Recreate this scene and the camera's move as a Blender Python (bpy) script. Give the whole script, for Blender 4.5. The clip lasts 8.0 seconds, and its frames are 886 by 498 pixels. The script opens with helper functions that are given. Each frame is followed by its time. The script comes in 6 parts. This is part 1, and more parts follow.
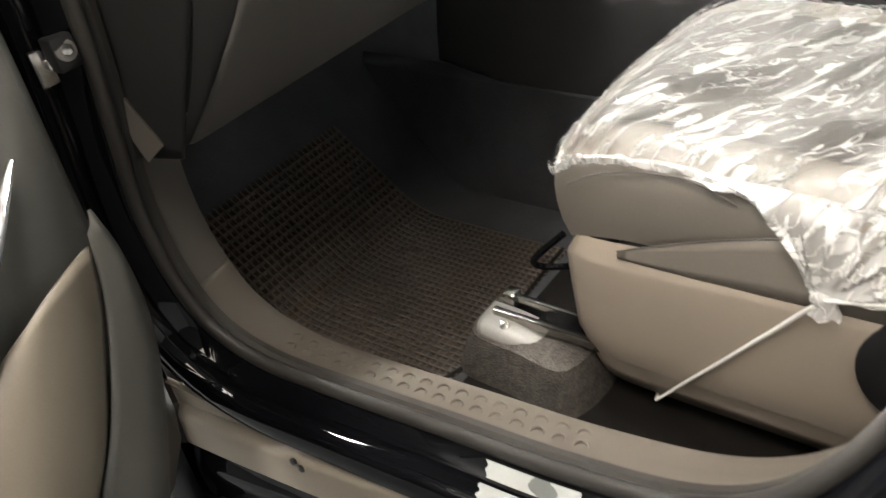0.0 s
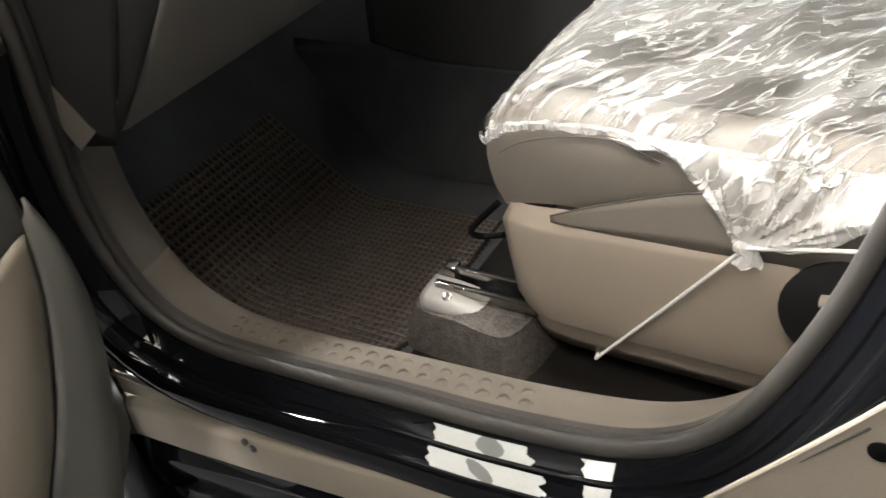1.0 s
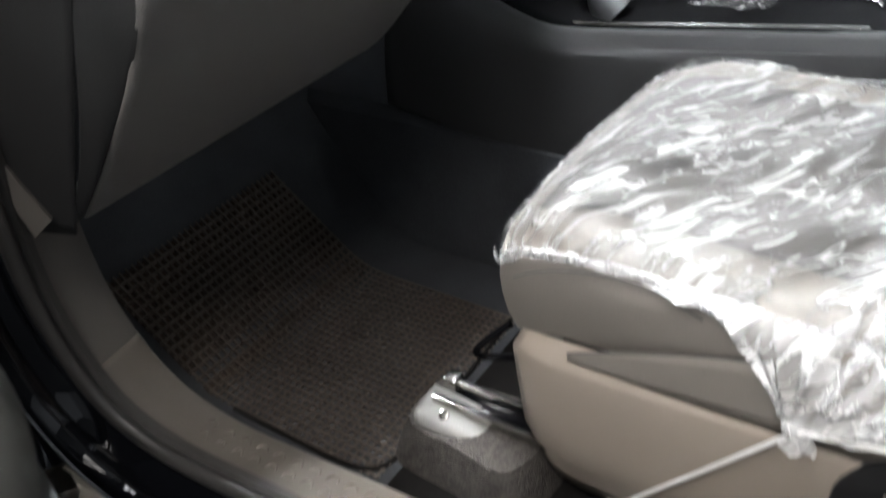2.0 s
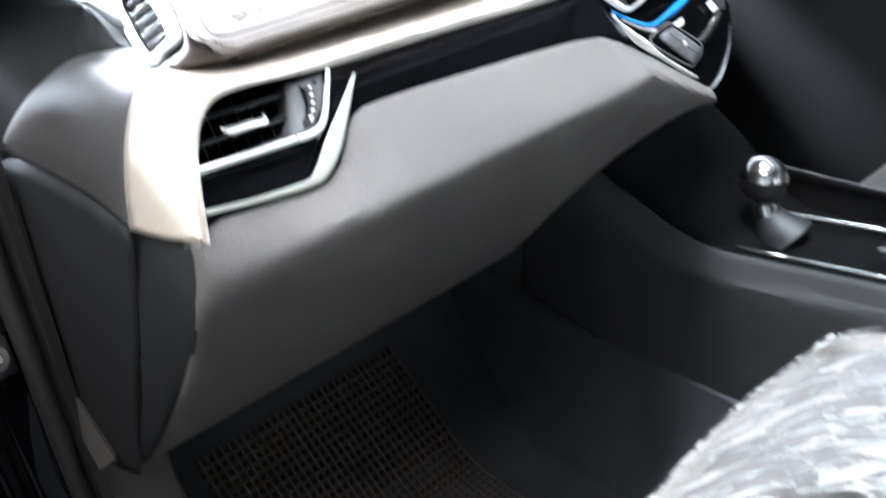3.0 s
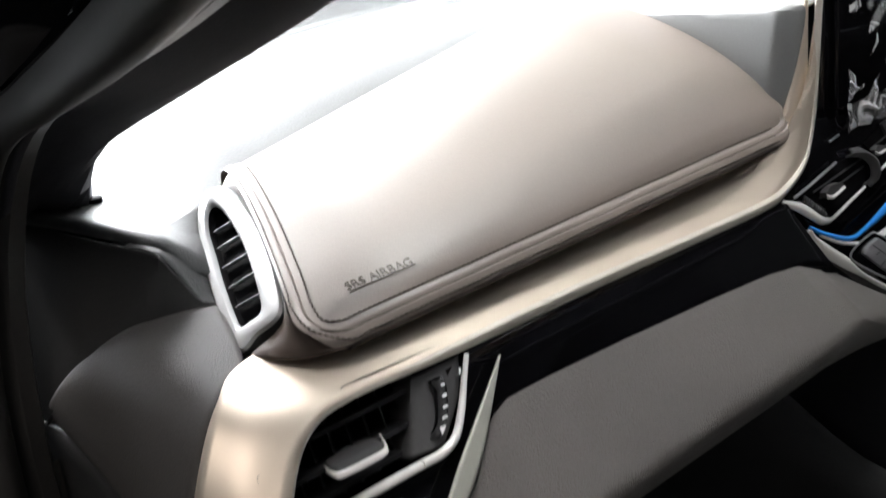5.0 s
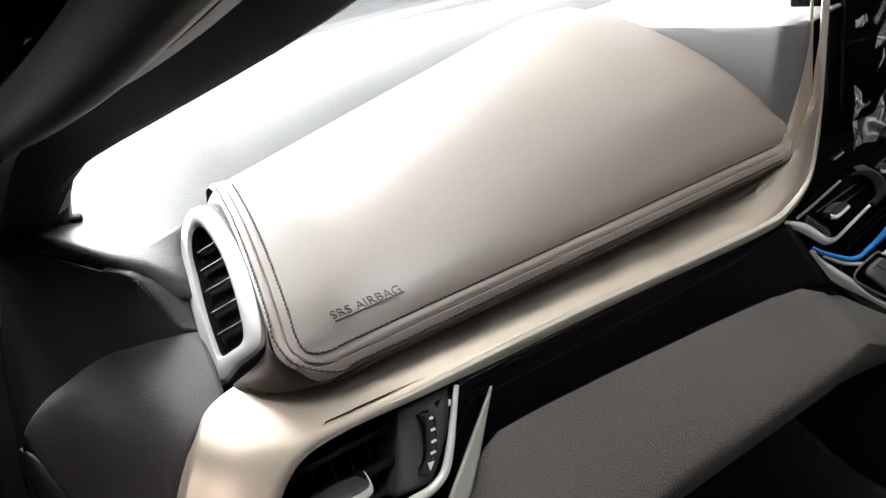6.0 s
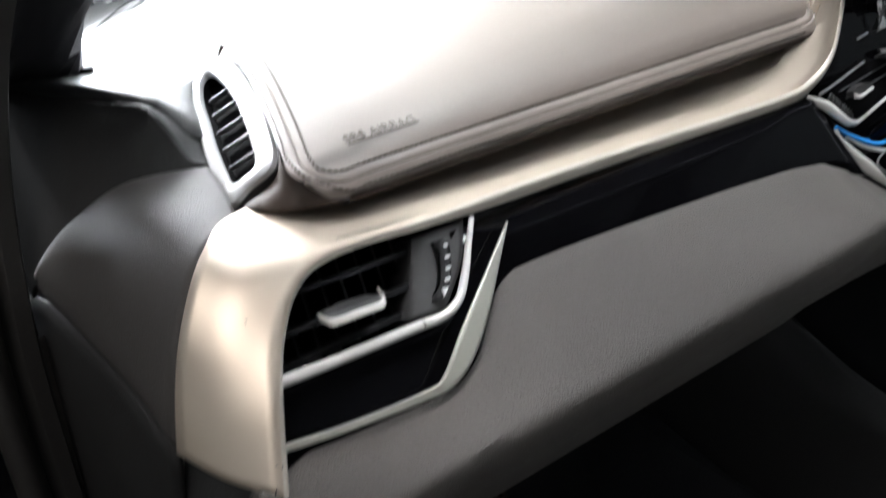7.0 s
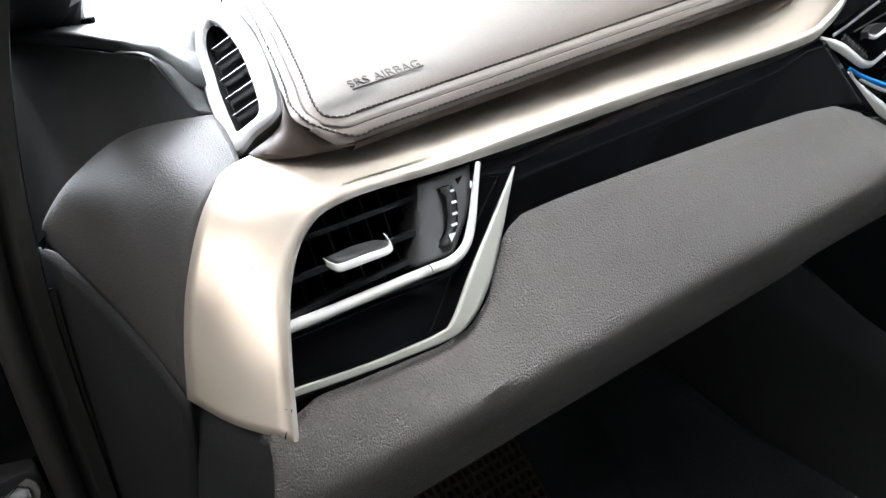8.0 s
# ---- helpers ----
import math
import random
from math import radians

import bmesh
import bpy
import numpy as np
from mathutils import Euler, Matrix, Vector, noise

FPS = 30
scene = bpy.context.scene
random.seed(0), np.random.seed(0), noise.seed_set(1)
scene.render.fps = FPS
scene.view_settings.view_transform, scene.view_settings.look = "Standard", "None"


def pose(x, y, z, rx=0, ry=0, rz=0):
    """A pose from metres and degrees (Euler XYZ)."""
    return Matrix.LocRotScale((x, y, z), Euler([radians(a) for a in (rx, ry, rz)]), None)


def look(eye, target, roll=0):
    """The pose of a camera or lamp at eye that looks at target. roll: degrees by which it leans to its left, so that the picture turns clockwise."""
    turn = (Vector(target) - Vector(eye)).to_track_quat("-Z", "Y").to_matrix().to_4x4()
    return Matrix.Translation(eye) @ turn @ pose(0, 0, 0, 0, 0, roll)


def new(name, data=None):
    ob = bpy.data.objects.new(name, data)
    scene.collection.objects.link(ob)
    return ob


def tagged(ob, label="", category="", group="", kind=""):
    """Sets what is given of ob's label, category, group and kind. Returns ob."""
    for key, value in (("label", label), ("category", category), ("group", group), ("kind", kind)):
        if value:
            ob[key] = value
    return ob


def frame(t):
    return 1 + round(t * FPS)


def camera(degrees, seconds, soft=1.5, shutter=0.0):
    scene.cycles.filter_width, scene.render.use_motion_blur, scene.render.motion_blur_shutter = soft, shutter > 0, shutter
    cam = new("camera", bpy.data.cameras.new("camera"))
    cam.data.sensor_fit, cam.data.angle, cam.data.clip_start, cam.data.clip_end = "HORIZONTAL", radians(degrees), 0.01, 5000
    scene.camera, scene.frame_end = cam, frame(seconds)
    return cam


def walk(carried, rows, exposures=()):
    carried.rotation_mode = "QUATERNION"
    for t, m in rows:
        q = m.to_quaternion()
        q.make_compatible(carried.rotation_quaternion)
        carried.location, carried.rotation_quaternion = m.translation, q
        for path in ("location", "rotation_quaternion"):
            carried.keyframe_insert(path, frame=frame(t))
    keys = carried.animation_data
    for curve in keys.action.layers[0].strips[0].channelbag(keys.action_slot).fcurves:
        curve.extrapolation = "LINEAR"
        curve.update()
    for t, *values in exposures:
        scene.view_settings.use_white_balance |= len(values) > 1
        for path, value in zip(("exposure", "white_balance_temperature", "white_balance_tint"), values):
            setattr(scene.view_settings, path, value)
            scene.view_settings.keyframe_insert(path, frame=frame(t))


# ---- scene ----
cam = camera(54.4, 8.0, soft=1.4, shutter=0.6)
PATH = [
    (0, (0.133, 0.047, 1.114), (1.367, 1.129, -0.029), -10.3),
    (0.5, (0.11, 0.022, 1.109), (1.377, 1.052, -0.047), -11.7),
    (1, (0.108, 0.022, 1.105), (1.4, 0.995, -0.072), -10.9),
    (1.2, (0.11, 0.036, 1.107), (1.417, 0.979, -0.076), -10.0),
    (2.3, (0.359, 0.12, 1.141), (1.635, 1.202, 0.045), -6.4),
    (2.5, (0.398, 0.129, 1.164), (1.646, 1.292, 0.119), -6.9),
    (2.6, (0.43, 0.149, 1.175), (1.645, 1.364, 0.15), -6.5),
    (3, (0.497, 0.207, 1.222), (1.633, 1.541, 0.258), -6.0),
    (3.5, (0.543, 0.27, 1.258), (1.615, 1.695, 0.352), -6.0),
    (4, (0.562, 0.294, 1.266), (1.602, 1.761, 0.389), -6.2),
    (4.5, (0.587, 0.363, 1.293), (1.623, 1.818, 0.392), -5.2),
    (5, (0.618, 0.426, 1.317), (1.658, 1.878, 0.417), -4.4),
    (5.2, (0.628, 0.437, 1.322), (1.671, 1.886, 0.422), -4.2),
    (6.3, (0.639, 0.443, 1.324), (1.675, 1.893, 0.416), -3.9),
    (6.5, (0.623, 0.435, 1.297), (1.685, 1.881, 0.414), -3.2),
    (7, (0.612, 0.419, 1.233), (1.624, 1.883, 0.321), -4.1),
    (7.1, (0.606, 0.418, 1.224), (1.63, 1.878, 0.318), -3.9),
    (7.5, (0.607, 0.414, 1.224), (1.595, 1.864, 0.264), -4.5),
    (8, (0.613, 0.417, 1.226), (1.571, 1.862, 0.229), -5.3),
]
walk(cam, [(t, look(eye, target, roll)) for t, eye, target, roll in PATH],
     exposures=[(0.0, 2.2, 7200, 11), (1.2, 2.15, 7100, 11), (2.3, 2.1, 6050, 11), (3.0, 2.3, 5900, 10), (3.5, 0.78, 6250, 11), (4.0, 0.55, 6300, 12), (4.5, 0.48, 6400, 12), (5.0, 0.2, 6600, 13), (6.5, -0.1, 6700, 13), (7.0, 0.58, 6400, 12), (8.0, 1.22, 6250, 11)])

# ---- world and light ----
world = bpy.data.worlds.new("world")
scene.world = world
world.use_nodes = True
_bg = world.node_tree.nodes["Background"]
_sky = world.node_tree.nodes.new("ShaderNodeTexSky")
_sky.sky_type, _sky.sun_disc = "NISHITA", False
_sky.sun_elevation, _sky.sun_rotation = radians(40), radians(20)
world.node_tree.links.new(_sky.outputs[0], _bg.inputs[0])
_bg.inputs[1].default_value = 0.10


def area_light(name, eye, target, w, h, watts, colour):
    data = bpy.data.lights.new(name, "AREA")
    data.shape, data.size, data.size_y, data.energy, data.color = "RECTANGLE", w, h, watts, colour
    ob = new(name, data)
    ob.matrix_world = look(eye, target)
    return ob


# daylight in the glazed front of the showroom
area_light("window_daylight", (2.2, 7.8, 2.2), (1.1, 0, 1.4), 7.2, 2.3, 5700, (0.90, 0.96, 1.0))


# Unseen fill light, added for sheen on the far end of the pad.
area_light("added_corner_fill", (7.85, 5.0, 1.8), (1.0, 2.0, 1.5), 5.0, 3.0, 1500, (0.92, 0.97, 1.0))


# ---- materials ----
def material(name, base, rough=0.5, metal=0.0, grain=0.0, scale=400.0, vary=0.15, spec=0.5, bump_kind="noise", blotch=9.0, coat=0.0, strength=0.4):
    """A surface with two scales of variation: blotches in colour and roughness, and fine relief."""
    m = bpy.data.materials.new(name)
    m.use_nodes = True
    nt = m.node_tree
    b = nt.nodes["Principled BSDF"]
    b.inputs["Metallic"].default_value = metal
    b.inputs["Specular IOR Level"].default_value = spec
    b.inputs["Coat Weight"].default_value = coat
    co = nt.nodes.new("ShaderNodeTexCoord")
    n1 = nt.nodes.new("ShaderNodeTexNoise")
    n1.inputs["Scale"].default_value, n1.inputs["Detail"].default_value = blotch, 5.0
    nt.links.new(co.outputs["Object"], n1.inputs["Vector"])
    n2 = nt.nodes.new("ShaderNodeTexNoise")
    n2.inputs["Scale"].default_value, n2.inputs["Detail"].default_value = scale * 0.7, 3.0
    nt.links.new(co.outputs["Object"], n2.inputs["Vector"])
    add = nt.nodes.new("ShaderNodeMath")
    add.operation = "ADD"
    nt.links.new(n1.outputs["Fac"], add.inputs[0])
    nt.links.new(n2.outputs["Fac"], add.inputs[1])
    ramp = nt.nodes.new("ShaderNodeMapRange")
    ramp.inputs["From Min"].default_value, ramp.inputs["From Max"].default_value = 0.6, 1.4
    nt.links.new(add.outputs[0], ramp.inputs["Value"])
    mix = nt.nodes.new("ShaderNodeMix")
    mix.data_type = "RGBA"
    mix.inputs["A"].default_value = (*[c * (1 - vary) for c in base], 1)
    mix.inputs["B"].default_value = (*[min(1, c * (1 + vary)) for c in base], 1)
    nt.links.new(ramp.outputs[0], mix.inputs["Factor"])
    nt.links.new(mix.outputs["Result"], b.inputs["Base Color"])
    rr = nt.nodes.new("ShaderNodeMapRange")
    rr.inputs["To Min"].default_value, rr.inputs["To Max"].default_value = rough * 0.88, min(1, rough * 1.12)
    nt.links.new(n1.outputs["Fac"], rr.inputs["Value"])
    nt.links.new(rr.outputs[0], b.inputs["Roughness"])
    if grain:
        bump = nt.nodes.new("ShaderNodeBump")
        bump.inputs["Distance"].default_value, bump.inputs["Strength"].default_value = grain, strength
        if bump_kind == "leather":
            v = nt.nodes.new("ShaderNodeTexVoronoi")
            v.feature = "F1"
            v.inputs["Scale"].default_value = scale
            wob = nt.nodes.new("ShaderNodeMix")
            wob.data_type = "VECTOR"
            wob.inputs["Factor"].default_value = 0.0016
            nt.links.new(co.outputs["Object"], wob.inputs["A"])
            nt.links.new(n2.outputs["Color"], wob.inputs["B"])
            nt.links.new(wob.outputs["Result"], v.inputs["Vector"])
            inv = nt.nodes.new("ShaderNodeMath")
            inv.operation = "SUBTRACT"
            inv.inputs[0].default_value = 1.0
            nt.links.new(v.outputs["Distance"], inv.inputs[1])
            nt.links.new(inv.outputs[0], bump.inputs["Height"])
        else:
            n3 = nt.nodes.new("ShaderNodeTexNoise")
            n3.inputs["Scale"].default_value, n3.inputs["Detail"].default_value = scale, 4.0
            nt.links.new(co.outputs["Object"], n3.inputs["Vector"])
            nt.links.new(n3.outputs["Fac"], bump.inputs["Height"])
        nt.links.new(bump.outputs[0], b.inputs["Normal"])
    return m


def glowing(name, colour, strength):
    m = bpy.data.materials.new(name)
    m.use_nodes = True
    nt = m.node_tree
    nt.nodes.remove(nt.nodes["Principled BSDF"])
    e = nt.nodes.new("ShaderNodeEmission")
    e.inputs[0].default_value, e.inputs[1].default_value = (*colour, 1), strength
    nt.links.new(e.outputs[0], nt.nodes["Material Output"].inputs[0])
    return m


def film(name, tint, cover, rough, wrinkle, least=0.07):
    """Thin clear plastic: see-through with glossy creases and cloudy folds; crease reflections are drawn as pale
    streaks.
    """
    m = bpy.data.materials.new(name)
    m.use_nodes = True
    nt = m.node_tree
    b = nt.nodes["Principled BSDF"]
    b.inputs["Base Color"].default_value = (*tint, 1)
    b.inputs["Roughness"].default_value = rough
    b.inputs["Specular IOR Level"].default_value = 0.8
    co = nt.nodes.new("ShaderNodeTexCoord")
    mp = nt.nodes.new("ShaderNodeMapping")
    mp.vector_type = "POINT"
    mp.inputs["Rotation"].default_value = (0, 0, radians(34))
    warp = nt.nodes.new("ShaderNodeTexNoise")
    warp.inputs["Scale"].default_value, warp.inputs["Detail"].default_value = 4.5, 2.0
    nt.links.new(co.outputs["Object"], warp.inputs["Vector"])
    bend = nt.nodes.new("ShaderNodeVectorMath")
    bend.operation = "MULTIPLY_ADD"
    bend.inputs[1].default_value = (0.06, 0.05, 0.03)
    nt.links.new(warp.outputs["Color"], bend.inputs[0])
    nt.links.new(co.outputs["Object"], bend.inputs[2])
    nt.links.new(bend.outputs[0], mp.inputs["Vector"])

    def stretched(s):
        st = nt.nodes.new("ShaderNodeMapping")
        st.inputs["Scale"].default_value = s
        nt.links.new(mp.outputs[0], st.inputs["Vector"])
        return st.outputs[0]

    def calc(op, a, b, c=None):
        k = nt.nodes.new("ShaderNodeMath")
        k.operation = op
        for slot, val in zip(k.inputs, (a, b, c)):
            if val is None:
                continue
            if isinstance(val, (int, float)):
                slot.default_value = val
            else:
                nt.links.new(val, slot)
        return k.outputs[0]

    def noise_of(vec, scale, distort, detail=3.0):
        n = nt.nodes.new("ShaderNodeTexNoise")
        n.inputs["Scale"].default_value, n.inputs["Detail"].default_value, n.inputs["Distortion"].default_value = scale, detail, distort
        nt.links.new(vec, n.inputs["Vector"])
        return n.outputs["Fac"]

    def span(val, lo, hi, a=0.0, b=1.0):
        r = nt.nodes.new("ShaderNodeMapRange")
        r.inputs["From Min"].default_value, r.inputs["From Max"].default_value = lo, hi
        r.inputs["To Min"].default_value, r.inputs["To Max"].default_value = a, b
        nt.links.new(val, r.inputs["Value"])
        return r.outputs[0]

    def ridges(vec, scale, distort, width):
        return span(calc("ABSOLUTE", calc("SUBTRACT", noise_of(vec, scale, distort), 0.5), 0.0), 0.0, width, 1.0, 0.0)

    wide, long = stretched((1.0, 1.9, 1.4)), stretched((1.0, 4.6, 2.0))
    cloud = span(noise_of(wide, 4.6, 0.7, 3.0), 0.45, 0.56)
    # Ridges and streaks put the shine of creases into the opacity.
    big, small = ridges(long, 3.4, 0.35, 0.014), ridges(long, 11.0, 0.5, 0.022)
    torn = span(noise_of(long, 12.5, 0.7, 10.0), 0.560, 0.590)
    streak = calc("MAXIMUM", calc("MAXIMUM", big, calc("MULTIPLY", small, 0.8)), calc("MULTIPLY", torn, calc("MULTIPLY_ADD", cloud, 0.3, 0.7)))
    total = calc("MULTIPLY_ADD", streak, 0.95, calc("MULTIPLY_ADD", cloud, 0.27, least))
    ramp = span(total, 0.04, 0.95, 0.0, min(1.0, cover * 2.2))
    both = calc("MULTIPLY_ADD", calc("ADD", small, torn), 0.4, big)
    bump = nt.nodes.new("ShaderNodeBump")
    bump.inputs["Distance"].default_value, bump.inputs["Strength"].default_value = wrinkle, 0.8
    nt.links.new(both, bump.inputs["Height"])
    nt.links.new(bump.outputs[0], b.inputs["Normal"])
    tr = nt.nodes.new("ShaderNodeBsdfTransparent")
    mix = nt.nodes.new("ShaderNodeMixShader")
    nt.links.new(ramp, mix.inputs[0])
    nt.links.new(tr.outputs[0], mix.inputs[1])
    nt.links.new(b.outputs[0], mix.inputs[2])
    nt.links.new(mix.outputs[0], nt.nodes["Material Output"].inputs[0])
    return m


def clear_glass(name, tint=(0.93, 0.96, 0.95)):
    m = bpy.data.materials.new(name)
    m.use_nodes = True
    nt = m.node_tree
    nt.nodes.remove(nt.nodes["Principled BSDF"])
    tr = nt.nodes.new("ShaderNodeBsdfTransparent")
    tr.inputs[0].default_value = (*tint, 1)
    gl = nt.nodes.new("ShaderNodeBsdfGlossy")
    gl.inputs["Roughness"].default_value = 0.02
    fr = nt.nodes.new("ShaderNodeFresnel")
    mix = nt.nodes.new("ShaderNodeMixShader")
    nt.links.new(fr.outputs[0], mix.inputs[0])
    nt.links.new(tr.outputs[0], mix.inputs[1])
    nt.links.new(gl.outputs[0], mix.inputs[2])
    nt.links.new(mix.outputs[0], nt.nodes["Material Output"].inputs[0])
    return m


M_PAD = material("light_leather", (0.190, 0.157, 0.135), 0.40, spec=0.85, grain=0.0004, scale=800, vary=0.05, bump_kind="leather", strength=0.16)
# Darker copy of M_PAD; the shade under the pad is in its colour.
M_PADSHADE = material("shaded_pad_leather", (0.050, 0.037, 0.030), 0.5, spec=0.25, grain=0.0004, scale=800, vary=0.05, bump_kind="leather", strength=0.16)
M_TOP = material("dash_top_grain", (0.048, 0.049, 0.049), 0.58, spec=0.25, grain=0.0005, scale=420, vary=0.07, bump_kind="leather")
# Lighter copy of M_TOP, for the light falling on the cowl.
M_COWL = material("lit_cowl_grain", (0.17, 0.171, 0.170), 0.5, spec=0.4, grain=0.0004, scale=800, vary=0.06, bump_kind="leather", strength=0.3)
M_TRIM = material("satin_champagne", (0.73, 0.625, 0.515), 0.44, metal=0.82, grain=0.00004, scale=2500, vary=0.03)
M_VENTFRAME = material("satin_grey_paint", (0.34, 0.34, 0.335), 0.36, metal=0.3, vary=0.03)
M_BAR = material("satin_silver_bar", (0.82, 0.80, 0.76), 0.26, metal=0.35, vary=0.03)
M_LIP = material("satin_silver", (0.70, 0.64, 0.56), 0.30, metal=0.35, vary=0.03)
M_GREY = material("grey_grained_vinyl", (0.122, 0.110, 0.101), 0.35, spec=0.8, grain=0.0012, scale=900, vary=0.14, bump_kind="leather", strength=1.0)
M_SHOULDER = material("dark_grained_plastic", (0.046, 0.042, 0.040), 0.58, grain=0.0006, scale=900, vary=0.12, spec=0.3, bump_kind="leather", strength=0.4)
# Much darker than M_SHOULDER, standing for the shade on the dash end.
M_ENDPANEL = material("shaded_end_plastic", (0.0130, 0.0126, 0.0126), 0.62, grain=0.0006, scale=700, vary=0.12, spec=0.35, bump_kind="leather", strength=0.4)
M_LOUVRE = material("black_louvre_plastic", (0.005, 0.005, 0.0055), 0.42, spec=0.3, grain=0.0002, scale=600, vary=0.2)
M_DARK = material("black_matte_plastic", (0.012, 0.012, 0.013), 0.55, grain=0.0003, scale=600, vary=0.2)
# Near-black with the shade of vent recesses in it; also joints and console top.
M_VOID = material("shade_and_matte_black", (0.0025, 0.0025, 0.0028), 0.8, vary=0.1, spec=0.05)
M_CONSOLE = material("charcoal_console_vinyl", (0.030, 0.0296, 0.030), 0.7, spec=0.25, grain=0.0004, scale=500, vary=0.12)
# Darker copy of M_SILL for the shade at the front of the opening.
M_KICK = material("kick_panel_plastic", (0.084, 0.075, 0.066), 0.5, grain=0.0003, scale=600, vary=0.12)
# White and grey of the reflection drawn on the sill.
M_SILLSHINE = material("white_sill_shine", (0.30, 0.308, 0.298), 0.18, vary=0.05)
M_SILLSHINEGREY = material("grey_sill_shine", (0.10, 0.104, 0.10), 0.2, vary=0.05)
M_CORNER = material("charcoal_corner_plastic", (0.018, 0.0175, 0.0172), 0.65, spec=0.2, grain=0.0004, scale=500, vary=0.12)
M_HOOD = material("charcoal_plastic", (0.026, 0.025, 0.025), 0.55, grain=0.0004, scale=500, vary=0.12)
M_GLOSS = material("piano_black", (0.0025, 0.0025, 0.003), 0.05, grain=0.00001, scale=60, vary=0.3, spec=0.2)
M_FRAME = material("dark_satin_frame", (0.26, 0.26, 0.26), 0.3, metal=0.5, vary=0.04)
M_PAINT = material("black_body_paint", (0.003, 0.0032, 0.004), 0.03, vary=0.3, spec=0.2)
M_BEIGE_PAINT = material("beige_metal_paint", (0.22, 0.19, 0.155), 0.6, metal=0.0, vary=0.06, spec=0.2)
M_CHROME = material("satin_chrome", (0.72, 0.70, 0.67), 0.17, metal=1.0, vary=0.04)
M_BLADE = material("pale_silver_inlay", (0.46, 0.46, 0.40), 0.28, metal=0.3, vary=0.03)
M_WHITE = material("white_marking", (0.75, 0.75, 0.75), 0.5, vary=0.02)
M_BLUE = material("blue_protective_film", (0.02, 0.22, 0.62), 0.25, vary=0.1)
M_MAT = material("rubber_mat", (0.058, 0.045, 0.035), 0.36, grain=0.0004, scale=500, vary=0.25)
# Its black holds the shade under the seats as colour.
M_CARPET = material("shade_black_carpet", (0.007, 0.0062, 0.0056), 0.95, spec=0.1, grain=0.002, scale=700, vary=0.4, strength=0.9)
M_DUST = material("dusty_brown_backing", (0.030, 0.020, 0.013), 0.95, spec=0.1, grain=0.001, scale=700, vary=0.5, blotch=9, strength=0.6)
# Lighter than M_CARPET: veiling haze in the footwell is put into the colour.
M_TOE = material("hazed_grey_carpet", (0.045, 0.0465, 0.050), 0.95, spec=0.1, grain=0.002, scale=700, vary=0.4, strength=0.9)
M_GREYCARPET = material("grey_carpet", (0.058, 0.052, 0.047), 0.95, spec=0.1, grain=0.004, scale=320, vary=0.55, blotch=60, strength=0.9)
M_SEAT = material("taupe_seat_vinyl", (0.195, 0.173, 0.152), 0.45, grain=0.0004, scale=600, vary=0.08, bump_kind="leather")
M_SEATDARK = material("dark_seat_vinyl", (0.09, 0.082, 0.075), 0.5, grain=0.0004, scale=600, vary=0.1, bump_kind="leather")
M_SEATSIDE = material("taupe_side_vinyl", (0.225, 0.20, 0.176), 0.48, grain=0.0004, scale=600, vary=0.08, bump_kind="leather")
M_SEATBASE = material("taupe_moulded_plastic", (0.32, 0.27, 0.225), 0.5, grain=0.00025, scale=900, vary=0.05)
M_SILL = material("sill_moulded_plastic", (0.105, 0.091, 0.076), 0.34, grain=0.0003, scale=700, vary=0.12)
M_RUBBER = material("door_seal_rubber", (0.030, 0.0275, 0.025), 0.5, grain=0.0003, scale=500, vary=0.15)
M_PLATE = material("zinc_plate", (0.15, 0.143, 0.132), 0.55, metal=0.4, vary=0.12)
M_STEEL = material("zinc_steel", (0.38, 0.365, 0.345), 0.22, metal=1.0, vary=0.1)
# Grey metal for the highlight lines drawn on sill and pillar edges.
M_HIGHLIGHT = material("highlight_metal", (0.16, 0.16, 0.16), 0.35, metal=0.8, vary=0.1)
M_KEYPAD = material("grey_keypad_rubber", (0.13, 0.13, 0.135), 0.4, vary=0.08)
M_CORD = material("white_cord", (0.82, 0.82, 0.8), 0.5, vary=0.04)
M_THREAD = material("brown_thread", (0.085, 0.068, 0.056), 0.7, vary=0.15)
M_DOORCARD = material("grey_door_plastic", (0.085, 0.083, 0.074), 0.5, grain=0.0001, scale=600, vary=0.1)
M_DOORPAD = material("beige_door_vinyl", (0.15, 0.128, 0.098), 0.5, grain=0.0001, scale=600, vary=0.08)
M_CLOTH = material("black_headlining", (0.03, 0.03, 0.034), 0.9, grain=0.0005, scale=800, vary=0.15)
M_FLOOR = material("showroom_tile", (0.014, 0.0145, 0.015), 0.6, vary=0.08, blotch=3, spec=0.05)
M_WALL = material("showroom_wall", (0.055, 0.055, 0.056), 0.8, grain=0.0005, scale=200, vary=0.04)
M_CEIL = material("showroom_ceiling", (0.05, 0.05, 0.051), 0.85, vary=0.05)
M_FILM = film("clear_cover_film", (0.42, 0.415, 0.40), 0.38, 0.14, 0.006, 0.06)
M_HEM = film("gathered_film", (0.78, 0.775, 0.76), 0.40, 0.18, 0.004, 0.34)
M_SCREENFILM = film("screen_cover_film", (0.7, 0.7, 0.7), 0.35, 0.15, 0.004)
M_GLASS = clear_glass("window_glass")
M_LAMP = glowing("ceiling_lamp_glow", (0.95, 0.98, 1.0), 110.0)
M_LAMPSMALL = glowing("small_lamp_glow", (0.97, 0.98, 1.0), 37.0)
M_LAMPWARM = glowing("warm_lamp_glow", (1.0, 0.96, 0.91), 4.2)


